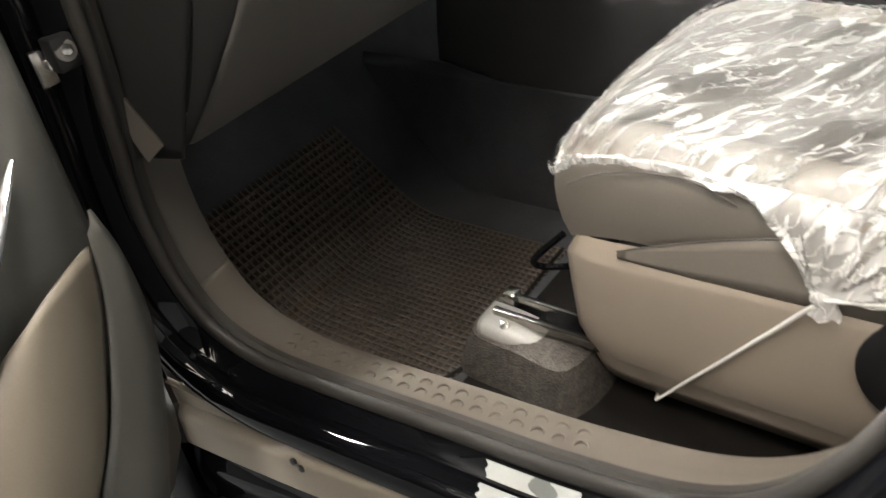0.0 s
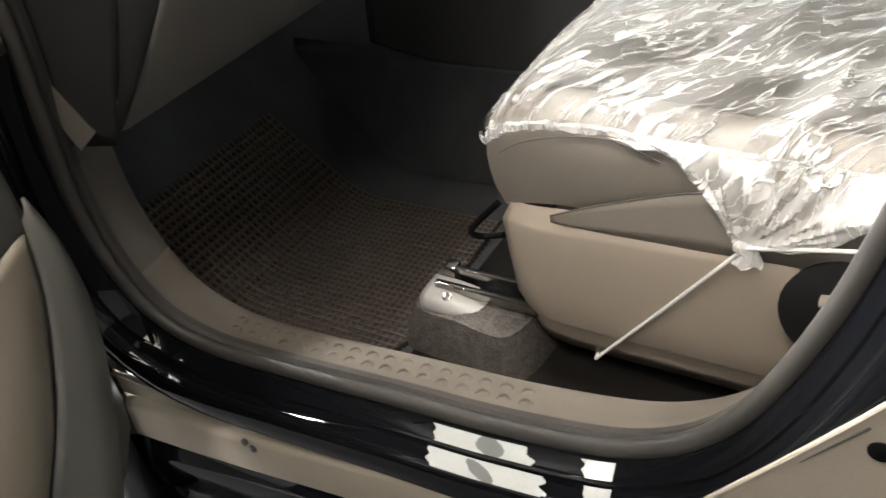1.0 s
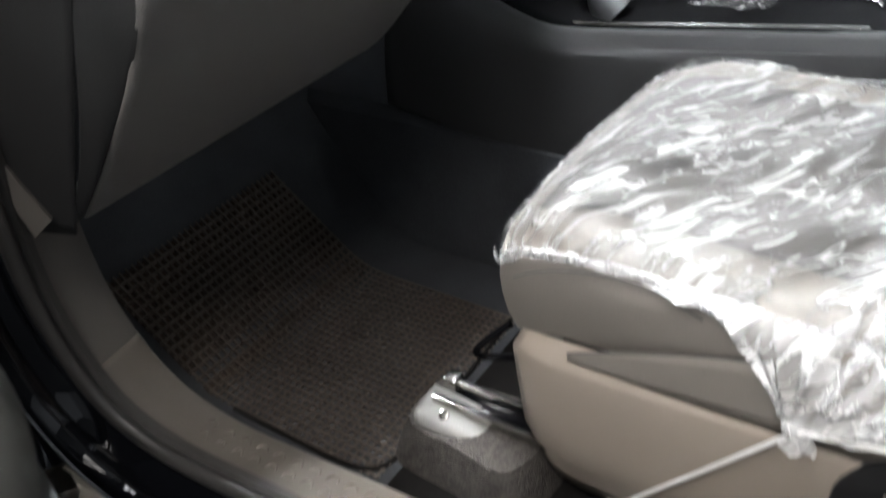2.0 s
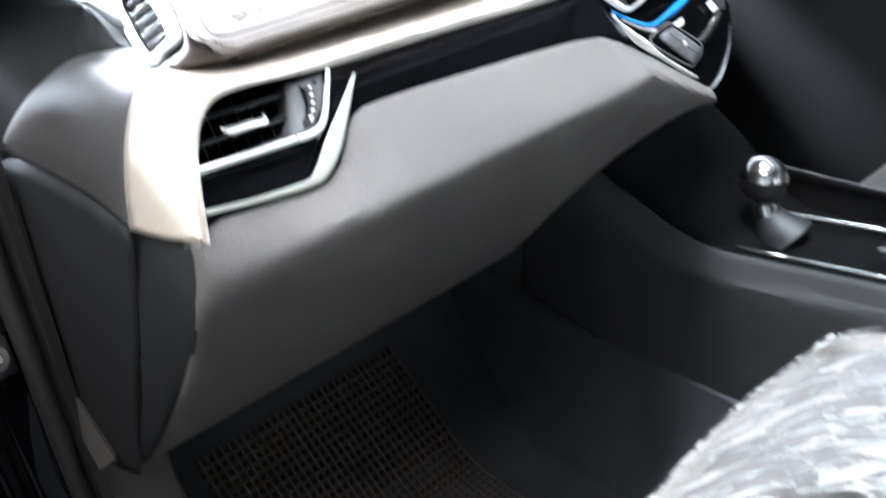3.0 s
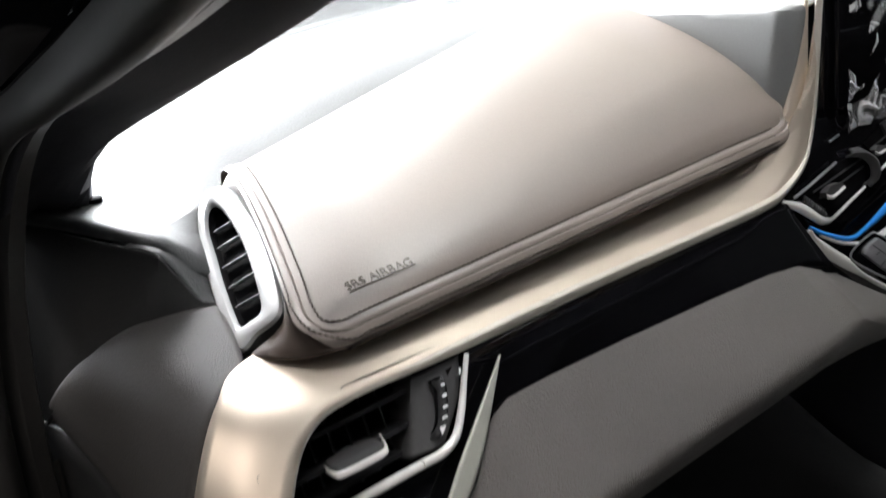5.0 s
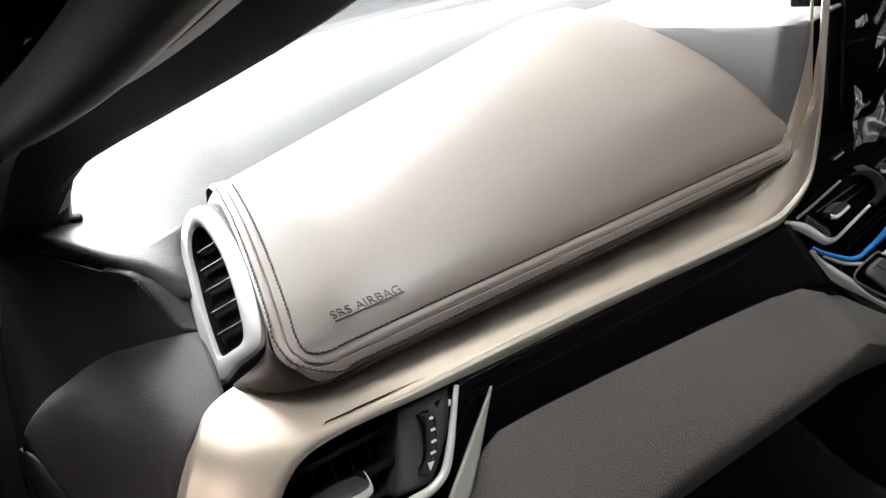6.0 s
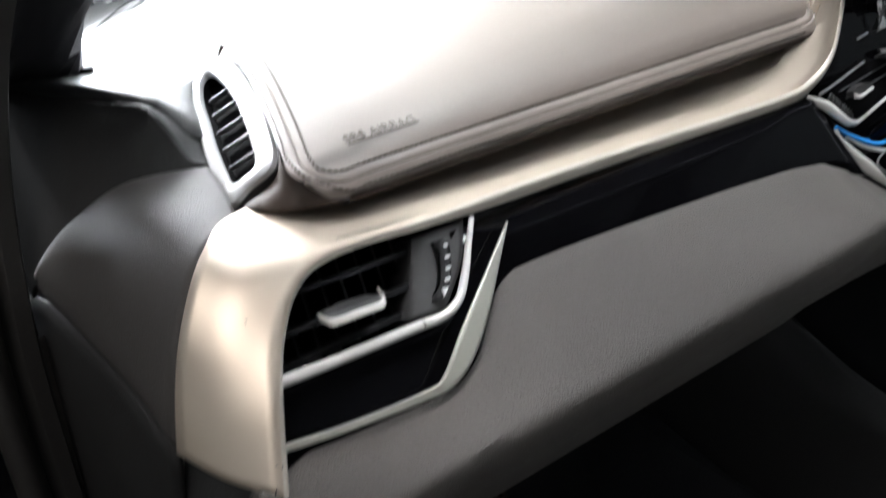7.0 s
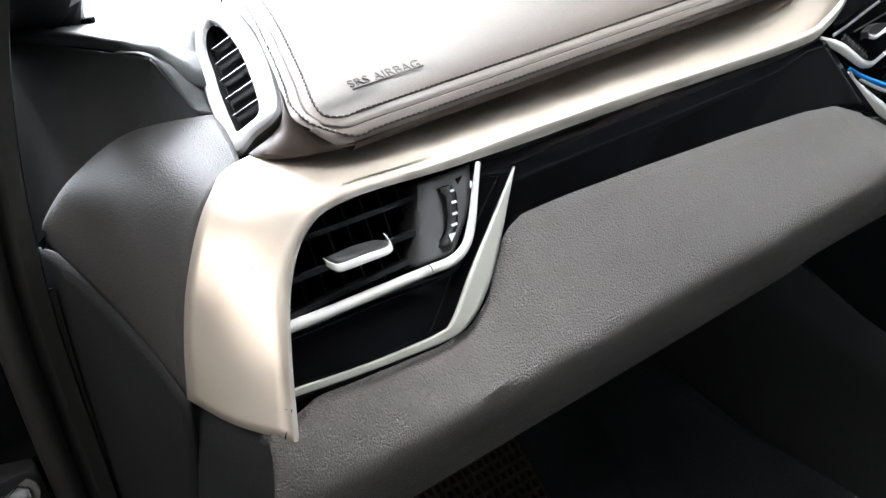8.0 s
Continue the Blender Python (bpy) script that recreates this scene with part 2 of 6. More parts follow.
# ---- building helpers ----
def mesh_of(bm, name):
    bmesh.ops.recalc_face_normals(bm, faces=bm.faces)
    for f in bm.faces:
        f.smooth = True
    me = bpy.data.meshes.new(name)
    bm.to_mesh(me)
    bm.free()
    me.set_sharp_from_angle(angle=radians(38))
    return me


def thing(name, at, label, category, kind="", group=""):
    ob = new(name)
    ob.empty_display_size = 0.05
    ob.location = at
    return tagged(ob, label, category, group, kind)


def part(name, bm, mat, parent, label="", shell=0.0):
    """One mesh object, built in world places, under a thing or a part."""
    ob = new(name, mesh_of(bm, name))
    ob.data.materials.append(mat)
    if parent is not None:
        place = Vector(parent.location) if parent.parent is None else Vector(parent.parent.location)
        ob.parent = parent
        ob.matrix_parent_inverse = Matrix.Translation(-place) if parent.parent is None else Matrix.Identity(4)
    if label:
        ob["label"] = label
    if shell:
        mod = ob.modifiers.new("shell", "SOLIDIFY")
        mod.thickness, mod.offset = shell, 0
    return ob


def solo(name, bm, mat, label, category, kind="", group="", shell=0.0):
    ob = part(name, bm, mat, None, "", shell)
    return tagged(ob, label, category, group, kind)


def smooth_line(points, n):
    """n places along a smooth curve through the given ones, evenly by length."""
    p = np.array(points, float)
    if len(p) == 2:
        return p[0] + (p[1] - p[0]) * np.linspace(0, 1, n)[:, None]
    q = np.vstack([2 * p[0] - p[1], p, 2 * p[-1] - p[-2]])
    out = []
    for i in range(1, len(q) - 2):
        a, b, c, d = q[i - 1], q[i], q[i + 1], q[i + 2]
        for t in np.linspace(0, 1, 12, endpoint=False):
            out.append(0.5 * (2 * b + (c - a) * t + (2 * a - 5 * b + 4 * c - d) * t * t + (3 * b - a - 3 * c + d) * t ** 3))
    out = np.array(out + [q[-2]])
    far = np.r_[0, np.cumsum(np.linalg.norm(np.diff(out, axis=0), axis=1))]
    want = np.linspace(0, far[-1], n)
    return np.stack([np.interp(want, far, out[:, k]) for k in range(p.shape[1])], 1)


def grid_bm(rows, close_u=False, close_v=False, caps=False):
    """A skin over rows of places."""
    bm = bmesh.new()
    vs = [[bm.verts.new(tuple(p)) for p in row] for row in rows]
    nu, nv = len(vs), len(vs[0])
    for i in range(nu - (0 if close_u else 1)):
        for j in range(nv - (0 if close_v else 1)):
            bm.faces.new((vs[i][j], vs[(i + 1) % nu][j], vs[(i + 1) % nu][(j + 1) % nv], vs[i][(j + 1) % nv]))
    if caps:
        bm.faces.new(vs[0])
        bm.faces.new(vs[-1])
    return bm


def loft(curves, along=40, across=10):
    """A smooth skin through control curves (each a few places)."""
    rows = np.array([smooth_line(c, along) for c in curves])
    if len(curves) == 2:
        cols = np.linspace(0, 1, across)[:, None, None]
        return grid_bm(rows[0] + (rows[1] - rows[0]) * cols)
    return grid_bm([smooth_line(rows[:, j], across) for j in range(along)])


def tube(points, radius, n=48, sides=10, smooth=True, flat=1.0, caps=True):
    """A round or flattened rod along a path. radius: a number or one for each end."""
    path = smooth_line(points, n) if smooth else np.array(points, float)
    rad = np.interp(np.linspace(0, 1, len(path)), np.linspace(0, 1, np.size(radius)), np.ravel(radius))
    rows, up = [], Vector((0.13, 0.21, 0.97))
    for i, p in enumerate(path):
        d = Vector(path[min(i + 1, len(path) - 1)] - path[max(i - 1, 0)]).normalized()
        side = d.cross(up).normalized()
        up = side.cross(d).normalized()
        rows.append([Vector(p) + (side * math.cos(a) + up * math.sin(a) * flat) * rad[i]
                     for a in np.linspace(0, 2 * math.pi, sides, endpoint=False)])
    return grid_bm(rows, close_v=True, caps=caps)


def box(lo, hi, bevel=0.002, turn=None, about=None, segments=2):
    """A box with softened edges, turned about a place if wanted."""
    bm = bmesh.new()
    bmesh.ops.create_cube(bm, size=1.0)
    lo, hi = Vector(lo), Vector(hi)
    for v in bm.verts:
        v.co = Vector([lo[k] + (hi[k] - lo[k]) * (v.co[k] + 0.5) for k in range(3)])
    if bevel:
        bmesh.ops.bevel(bm, geom=bm.edges[:], offset=bevel, segments=segments, affect="EDGES", profile=0.5)
    if turn is not None:
        mid = Vector(about) if about else (lo + hi) / 2
        bmesh.ops.transform(bm, matrix=Matrix.Translation(mid) @ turn.to_4x4() @ Matrix.Translation(-mid), verts=bm.verts)
    return bm


def slab(outline, offset):
    """A closed outline made thick by the vector offset."""
    bm = bmesh.new()
    a = [bm.verts.new(tuple(p)) for p in outline]
    b = [bm.verts.new(tuple(Vector(p) + Vector(offset))) for p in outline]
    bm.faces.new(a)
    bm.faces.new(b[::-1])
    for i in range(len(a)):
        j = (i + 1) % len(a)
        bm.faces.new((a[i], b[i], b[j], a[j]))
    return bm


def ball(at, rx, ry, rz, u=24, v=14):
    bm = bmesh.new()
    bmesh.ops.create_uvsphere(bm, u_segments=u, v_segments=v, radius=1.0)
    for p in bm.verts:
        p.co = Vector(at) + Vector((p.co.x * rx, p.co.y * ry, p.co.z * rz))
    return bm


def disc(at, normal, radius, thick, sides=24, bevel=0.0008):
    bm = bmesh.new()
    bmesh.ops.create_cone(bm, cap_ends=True, segments=sides, radius1=radius, radius2=radius, depth=thick)
    if bevel:
        bmesh.ops.bevel(bm, geom=[e for e in bm.edges if len(e.link_faces) == 2 and any(len(f.verts) > 4 for f in e.link_faces)],
                        offset=bevel, segments=2, affect="EDGES", profile=0.5)
    turn = Vector(normal).to_track_quat("Z", "Y").to_matrix().to_4x4()
    bmesh.ops.transform(bm, matrix=Matrix.Translation(at) @ turn, verts=bm.verts)
    return bm


def face_y(x, z):
    """The rearward face of the dashboard at a place across and a height."""
    return 0.766 + (0.12 * (x - 0.9) if x < 0.9 else 0.0) + 0.6 * (z - 0.986)


def on_face(x, z, proud=0.0):
    return (x, face_y(x, z) - proud, z + 0.5 * proud)


def ring(points, n=60, by_leg=False):
    """n places along a smooth closed line, evenly by length or leg by leg."""
    p = np.array(points, float)
    k, out = len(p), []
    for i in range(k):
        a, b, c, d = p[i - 1], p[i], p[(i + 1) % k], p[(i + 2) % k]
        for t in np.linspace(0, 1, 10, endpoint=False):
            out.append(0.5 * (2 * b + (c - a) * t + (2 * a - 5 * b + 4 * c - d) * t * t + (3 * b - a - 3 * c + d) * t ** 3))
    out = np.array(out)
    if by_leg:
        return out
    out = np.vstack([out, out[:1]])
    far = np.r_[0, np.cumsum(np.linalg.norm(np.diff(out, axis=0), axis=1))]
    want = np.linspace(0, far[-1], n, endpoint=False)
    return np.stack([np.interp(want, far, out[:, m]) for m in range(p.shape[1])], 1)


# ---- the showroom round the car ----
X0, X1, Y0, Y1, GROUND, CEIL = -5.0, 8.0, -6.0, 8.0, -0.10, 3.6
# Unseen room; floor, walls and ceiling kept dark to cut bounced light.
solo("ground", box((X0, Y0, GROUND - 0.1), (X1, Y1, GROUND), 0), M_FLOOR, "dark unseen showroom floor tiles, dulled against reflections", "floor", "structure")
solo("ceiling", box((X0, Y0, CEIL), (X1, Y1, CEIL + 0.1), 0), M_CEIL, "plain dark unseen showroom ceiling", "ceiling", "structure")
solo("wall_west", box((X0 - 0.2, Y0, GROUND), (X0, Y1, CEIL), 0), M_WALL, "plain dark unseen showroom wall", "wall", "structure")
solo("wall_east", box((X1, Y0, GROUND), (X1 + 0.2, Y1, CEIL), 0), M_WALL, "plain dark unseen showroom wall", "wall", "structure")
solo("wall_south", box((X0, Y0 - 0.2, GROUND), (X1, Y0, CEIL), 0), M_WALL, "plain dark unseen showroom wall", "wall", "structure")
_bm = box((X0, Y1, GROUND), (X1, Y1 + 0.2, 1.0), 0)
for lo, hi in (((X0, Y1, 3.35), (X1, Y1 + 0.2, CEIL)), ((X0, Y1, 1.0), (-1.5, Y1 + 0.2, 3.35)), ((6.0, Y1, 1.0), (X1, Y1 + 0.2, 3.35))):
    extra = box(lo, hi, 0)
    me = bpy.data.meshes.new("piece")
    extra.to_mesh(me)
    extra.free()
    _bm.from_mesh(me)
    bpy.data.meshes.remove(me)
solo("wall_north", _bm, M_WALL, "showroom front wall with a wide glazed opening", "wall", "structure")


def ceiling_lamp(x, y, w, d, glow, label):
    lamp = thing("ceiling_lamp", (x, y, CEIL), label, "lamp", group="showroom ceiling lights")
    part("frame", box((x - w / 2 - 0.03, y - d / 2 - 0.03, CEIL - 0.035), (x + w / 2 + 0.03, y + d / 2 + 0.03, CEIL), 0.004), M_CEIL, lamp)
    part("diffuser", box((x - w / 2, y - d / 2, CEIL - 0.045), (x + w / 2, y + d / 2, CEIL - 0.036), 0.002), glow, lamp, "glowing diffuser")
    return lamp


# Unseen lamps, placed to light the glove box, pad crest and trim cheek.
ceiling_lamp(1.30, 0.80, 0.8, 0.7, M_LAMPSMALL, "small unseen neutral white ceiling light, added to light the glove box")
ceiling_lamp(1.3, 4.5, 2.8, 1.3, M_LAMP, "wide unseen neutral white ceiling light, added for sheen on the pad")
ceiling_lamp(-0.85, 0.05, 1.5, 1.9, M_LAMPWARM, "large unseen warm white ceiling light, sized to brighten the trim cheek")


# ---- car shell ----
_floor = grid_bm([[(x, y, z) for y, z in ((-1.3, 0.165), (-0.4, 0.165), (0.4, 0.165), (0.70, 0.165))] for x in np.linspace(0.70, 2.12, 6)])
solo("car_floor", _floor, M_CARPET, "carpeted car floor under the seats, blackened for shade", "car floor", "structure", shell=0.02)
_floor = grid_bm([[(x, y, z) for y, z in ((0.70, 0.165), (1.0, 0.165), (1.06, 0.175), (1.12, 0.215), (1.25, 0.315), (1.36, 0.42), (1.42, 0.55), (1.45, 0.75), (1.45, 1.02))]
                  for x in np.linspace(0.70, 2.12, 6)])
solo("footwell_carpet", _floor, M_TOE, "carpet of the footwell with a raised toe board, greyed for haze", "car floor", "structure", shell=0.02)

SEAL = [(0.715, -0.10, 1.30), (0.69, -0.03, 1.05), (0.668, 0.035, 0.78), (0.658, 0.085, 0.61), (0.657, 0.155, 0.47), (0.66, 0.25, 0.392), (0.664, 0.40, 0.354), (0.665, 0.56, 0.338),
        (0.664, 0.745, 0.3215), (0.660, 0.882, 0.3205), (0.653, 0.970, 0.362), (0.646, 1.008, 0.455), (0.641, 1.010, 0.56), (0.637, 0.985, 0.68),
        (0.635, 0.962, 0.80), (0.638, 0.955, 0.95), (0.655, 0.967, 1.06), (0.678, 0.955, 1.145), (0.690, 0.900, 1.190), (0.693, 0.80, 1.226), (0.696, 0.665, 1.275), (0.715, 0.48, 1.362), (0.75, 0.20, 1.475)]


def opening_sweep(profile, n=120, first=0.0, last=1.0):
    """A profile of (outward, sideways) steps carried round the door opening."""
    c = smooth_line(SEAL, 480)
    c = smooth_line(c[int(first * 479):int(last * 479) + 1:6], n)
    d = np.gradient(c, axis=0)
    out = np.stack([np.zeros(n), d[:, 2], -d[:, 1]], 1)
    out /= np.linalg.norm(out, axis=1)[:, None]
    return grid_bm([[p + o * a + np.array((s, 0, 0)) for a, s in profile] for p, o in zip(c, out)])


seal = thing("door_seal", (0.665, 0.56, 0.33), "dark rubber weatherstrip round the open door frame", "door seal")
part("bulb", opening_sweep([(0.012 * math.cos(a) + 0.001, 0.010 * math.sin(a) - 0.002) for a in np.linspace(0, 2 * math.pi, 13)], 160), M_RUBBER, seal)
part("lip", opening_sweep([(0.004, 0.008), (-0.003, 0.016), (-0.001, 0.026), (0.006, 0.028), (0.010, 0.018)], 160), M_RUBBER, seal)

body = thing("car_body", (0.6, 0.5, GROUND), "gloss black car body round the open front door", "car", "structure")
part("door_jamb", opening_sweep([(0.004, -0.006), (0.009, -0.011), (0.010, -0.012), (0.0186, -0.033), (0.019, -0.034), (0.0196, -0.0355), (0.0230, -0.036), (0.0234, -0.037), (0.0331, -0.0605), (0.0335, -0.0615), (0.036, -0.064), (0.048, -0.0665), (0.066, -0.066), (0.072, -0.063)], 160), M_PAINT, body, "gloss black painted door frame", shell=0.004)
SILL_Y = [-0.9, 0.2, 0.44, 0.56, 0.69, 0.82, 0.96, 1.10, 1.40]
SILL_EDGE = [0.330, 0.320, 0.300, 0.283, 0.267, 0.2545, 0.2460, 0.240, 0.235]
SILL_TOP = [0.300, 0.300, 0.282, 0.262, 0.236, 0.212, 0.188, 0.168, 0.150]
SILL_LOW = [0.235, 0.235, 0.214, 0.195, 0.172, 0.148, 0.126, 0.108, 0.095]
SILL_OUT = [0.200, 0.190, 0.172, 0.157, 0.134, 0.109, 0.079, 0.045, 0.0]


def sill_rows(ys, section):
    rows = []
    for y in ys:
        e, t, l, o = [float(np.interp(y, SILL_Y, h)) for h in (SILL_EDGE, SILL_TOP, SILL_LOW, SILL_OUT)]
        rows.append([(x, y, z) for x, z in section(e, t, l, o)])
    return rows


_flange = sill_rows(np.linspace(-0.2, 1.12, 40), lambda e, t, l, o: ((0.604, e - 0.002), (0.617, e - 0.008), (0.618, t + 0.010), (0.606, t + 0.004), (0.6005, t - 0.001), (0.599, t - 0.008), (0.596, l + 0.006), (0.5965, l), (0.602, l - 0.004), (0.618, l - 0.006)))
part("sill_flange", grid_bm(_flange), M_BEIGE_PAINT, body, "beige painted lower sill flange", shell=0.002)
_outer_sill = sill_rows(np.linspace(-0.9, 1.4, 50), lambda e, t, l, o: ((0.628, l - 0.002), (0.622, l - 0.010), (0.607, o + 0.008), (0.6005, o + 0.003), (0.5975, o), (0.5965, o - 0.004), (0.597, o - 0.02), (0.604, o - 0.08), (0.64, o - 0.14), (0.9, 0.0)))
part("outer_sill", grid_bm(_outer_sill), M_PAINT, body, shell=0.003)
# Bright tubes along the sill edges stand for highlights on the paint.
part("sill_highlight", tube([r[0] for r in _flange[4:34:3]], 0.0016, 60, 8), M_STEEL, body, "bright line painted as the highlight on the sill edge")
part("sill_highlight", tube([r[4] for r in _outer_sill[18:44:3]], 0.0010, 60, 8), M_HIGHLIGHT, body, "thin pale line painted as the outer sill's highlight")
for y, dz in ((0.800, 0.0015), (0.786, -0.0075)):
    part("sill_plug", disc((0.5975, y, float(np.interp(y, SILL_Y, SILL_TOP)) - 0.004 + dz), (-1, 0, 0.15), 0.0062, 0.004), M_DARK, body, "small dark drain plug")
part("plug_gap", tube([(0.5965, 0.797, 0.2115), (0.5965, 0.789, 0.2075)], 0.0022, 6, 8), M_PLATE, body)
part("jamb_bead", opening_sweep([(0.030 + 0.0014 * math.cos(a), -0.052 + 0.0014 * math.sin(a)) for a in np.linspace(0, 2 * math.pi, 9)], 120, 0.50, 0.80), M_PAINT, body)
# Metal lines stand for reflections along the pillar's paint creases.
for _a, _s, _r in ((0.0210, -0.0355, 0.0013), (0.0350, -0.0625, 0.0016)):
    part("jamb_bead", opening_sweep([(_a + _r * math.cos(a), _s + _r * math.sin(a)) for a in np.linspace(0, 2 * math.pi, 9)], 70, 0.10, 0.285), M_HIGHLIGHT, body, "bright line painted as a reflection on the pillar crease")
# beige painted foot of the centre pillar
_e = smooth_line([(0.235, 0.335), (0.1445, 0.4587), (0.0855, 0.5400), (0.0295, 0.6210), (-0.03, 0.715)], 24)
_foot = part("pillar_foot", slab([(0.583, y, z) for y, z in list(map(tuple, _e)) + [(-0.25, 0.715), (-0.25, 0.26), (0.20, 0.27)]], Vector((0.004, 0, 0))), M_BEIGE_PAINT, body, "beige painted foot of the centre pillar")
part("rounded_edge", tube([(0.5850, y, z) for y, z in _e], 0.0030, 40, 8), M_BEIGE_PAINT, _foot)
part("hole", disc((0.5826, 0.0265, 0.5760), (-1, 0, 0), 0.0095, 0.003), M_VOID, _foot, "round dark hole")
part("crease", tube([(0.5828, 0.0788, 0.5388), (0.5824, 0.058, 0.568), (0.5828, 0.0366, 0.5975)], [0.0004, 0.0009, 0.0013], 16, 6), M_RUBBER, _foot, "thin dark crease")
# white and grey patches standing for a bright reflection in the painted sill
tape = thing("sill_reflection", (0.63, 0.38, 0.32), "glossy white patches painted as a reflection on the black sill", "tape")
_c = smooth_line(SEAL, 960)
_c = smooth_line(_c[(_c[:, 1] > 0.255) & (_c[:, 1] < 0.50) & (_c[:, 2] < 0.42)], 230)
_d = np.gradient(_c, axis=0)
_o = np.stack([np.zeros(230), _d[:, 2], -_d[:, 1]], 1)
_o /= np.linalg.norm(_o, axis=1)[:, None]


def patch_kind(y, q, upper):
    """0 bare paint, 1 white reflection patch, 2 grey reflection patch; q runs down across one face."""
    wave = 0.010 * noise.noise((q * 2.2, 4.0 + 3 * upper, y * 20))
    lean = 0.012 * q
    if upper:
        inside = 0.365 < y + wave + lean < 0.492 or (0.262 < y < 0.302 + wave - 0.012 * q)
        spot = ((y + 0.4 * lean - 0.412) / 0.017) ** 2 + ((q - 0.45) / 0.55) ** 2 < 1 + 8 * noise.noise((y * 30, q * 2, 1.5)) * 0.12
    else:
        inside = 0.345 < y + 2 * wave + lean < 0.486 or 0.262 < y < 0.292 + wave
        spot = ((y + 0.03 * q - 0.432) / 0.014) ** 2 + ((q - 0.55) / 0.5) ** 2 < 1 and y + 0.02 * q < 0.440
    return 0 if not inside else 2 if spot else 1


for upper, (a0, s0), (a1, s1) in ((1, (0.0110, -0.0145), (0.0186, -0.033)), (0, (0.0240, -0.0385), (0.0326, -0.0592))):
    for kind_no, mat, label, y0, y1 in ((1, M_SILLSHINE, "", 0.32, 0.6), (1, M_SILLSHINE, "", 0.0, 0.32), (2, M_SILLSHINEGREY, "grey part of the painted reflection", 0.0, 0.6)):
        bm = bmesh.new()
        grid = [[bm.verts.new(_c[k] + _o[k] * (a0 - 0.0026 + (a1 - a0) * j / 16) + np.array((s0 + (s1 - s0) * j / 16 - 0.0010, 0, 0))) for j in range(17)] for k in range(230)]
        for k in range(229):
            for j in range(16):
                if y0 <= _c[k][1] < y1 and patch_kind(_c[k][1], (j + 0.5) / 16, upper) == kind_no:
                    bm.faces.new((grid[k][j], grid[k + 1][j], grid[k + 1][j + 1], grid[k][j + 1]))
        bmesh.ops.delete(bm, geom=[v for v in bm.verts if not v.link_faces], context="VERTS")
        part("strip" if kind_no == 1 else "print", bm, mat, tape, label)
# sheet metal at the foot of the centre pillar
_pillar = loft([[(0.600, 0.20, 0.34), (0.600, 0.141, 0.434), (0.600, 0.087, 0.517), (0.602, 0.029, 0.594), (0.606, -0.03, 0.68), (0.615, -0.08, 0.88)],
                [(0.590, 0.10, 0.25), (0.590, 0.05, 0.36), (0.590, 0.0, 0.46), (0.592, -0.05, 0.55), (0.60, -0.10, 0.66), (0.61, -0.14, 0.88)],
                [(0.585, -0.25, 0.20), (0.585, -0.26, 0.30), (0.585, -0.28, 0.42), (0.59, -0.30, 0.55), (0.60, -0.31, 0.66), (0.61, -0.32, 0.88)]], 24, 16)
part("pillar_panel", _pillar, M_BEIGE_PAINT, body, "beige painted foot of the centre pillar", shell=0.004)
part("panel_slot", tube([(0.592, 0.086, 0.478), (0.592, 0.050, 0.535)], 0.004, 6, 6), M_DARK, body, "dark slot")
part("panel_hole", disc((0.592, 0.022, 0.545), (-1, 0, 0), 0.013, 0.010, 20), M_DARK, body, "dark round hole")
_rear = grid_bm([[(x, y, z) for z in (0.16, 0.6, 1.0, 1.5)] for x, y in ((0.70, -0.02), (0.72, -0.4), (0.72, -1.3), (2.1, -1.3))])
part("rear_trim", _rear, M_DARK, body, shell=0.02)
_right = grid_bm([[(2.10 + 0.02 * (z > 0.9) - 0.12 * max(0, z - 1.0), y, z) for z in (0.1, 0.5, 0.9, 1.02)] for y in (-1.3, -0.4, 0.5, 1.45)])
part("far_door_trim", _right, M_LOUVRE, body, shell=0.03)
_roof = grid_bm([[(x, y, 1.60 - 0.10 * ((x - 1.4) / 0.66) ** 2 - 0.10 * max(0, y - 0.1) ** 1.5) for x in np.linspace(0.74, 2.06, 12)] for y in np.linspace(-1.3, 0.36, 10)])
part("roof_lining", _roof, M_CLOTH, body, shell=0.03)
_far_pillar = tube([(2.06, 1.0, 1.08), (2.03, 0.7, 1.25), (1.97, 0.36, 1.50)], 0.05, 12, 10)
part("far_pillar", _far_pillar, M_CLOTH, body)
_side_glass = part("far_side_glass", grid_bm([[(2.115 - 0.16 * v, y, 1.03 + 0.42 * v) for v in np.linspace(0, 1, 4)] for y in np.linspace(-1.3, 0.95, 6)]), M_GLASS, body, "clear side window glass", shell=0.004)
_side_glass.visible_shadow = False
_cowl = grid_bm([[(x, y, z) for y, z in ((1.45, 0.9), (1.50, 1.02), (1.54, 1.035), (1.9, 1.02), (2.4, 0.9), (2.45, 0.4))] for x in np.linspace(0.6, 2.2, 8)])
part("bonnet", _cowl, M_PAINT, body, shell=0.01)
_ws = grid_bm([[(0.80 + (2.02 - 0.80) * u + (0.5 - u) * 0.06 * (1 - v), 1.47 - 1.12 * v - 0.05 * (2 * u - 1) ** 2, 1.05 + 0.50 * v - 0.02 * (2 * u - 1) ** 2) for u in np.linspace(0, 1, 10)] for v in np.linspace(0, 1, 8)])
_ws = part("windscreen", _ws, M_GLASS, body, "clear windscreen glass", shell=0.004)
_ws.visible_shadow = False

# Out of view; wing added and run low to block the window light.
_wing = grid_bm([[(x, y, z) for y, x in ((1.085, 0.61), (1.065, 0.575), (1.075, 0.56), (1.10, 0.545), (1.6, 0.53), (2.4, 0.60))] for z, in ((-0.08,), (0.2,), (0.5,), (0.8,), (0.98,), (1.04,))])
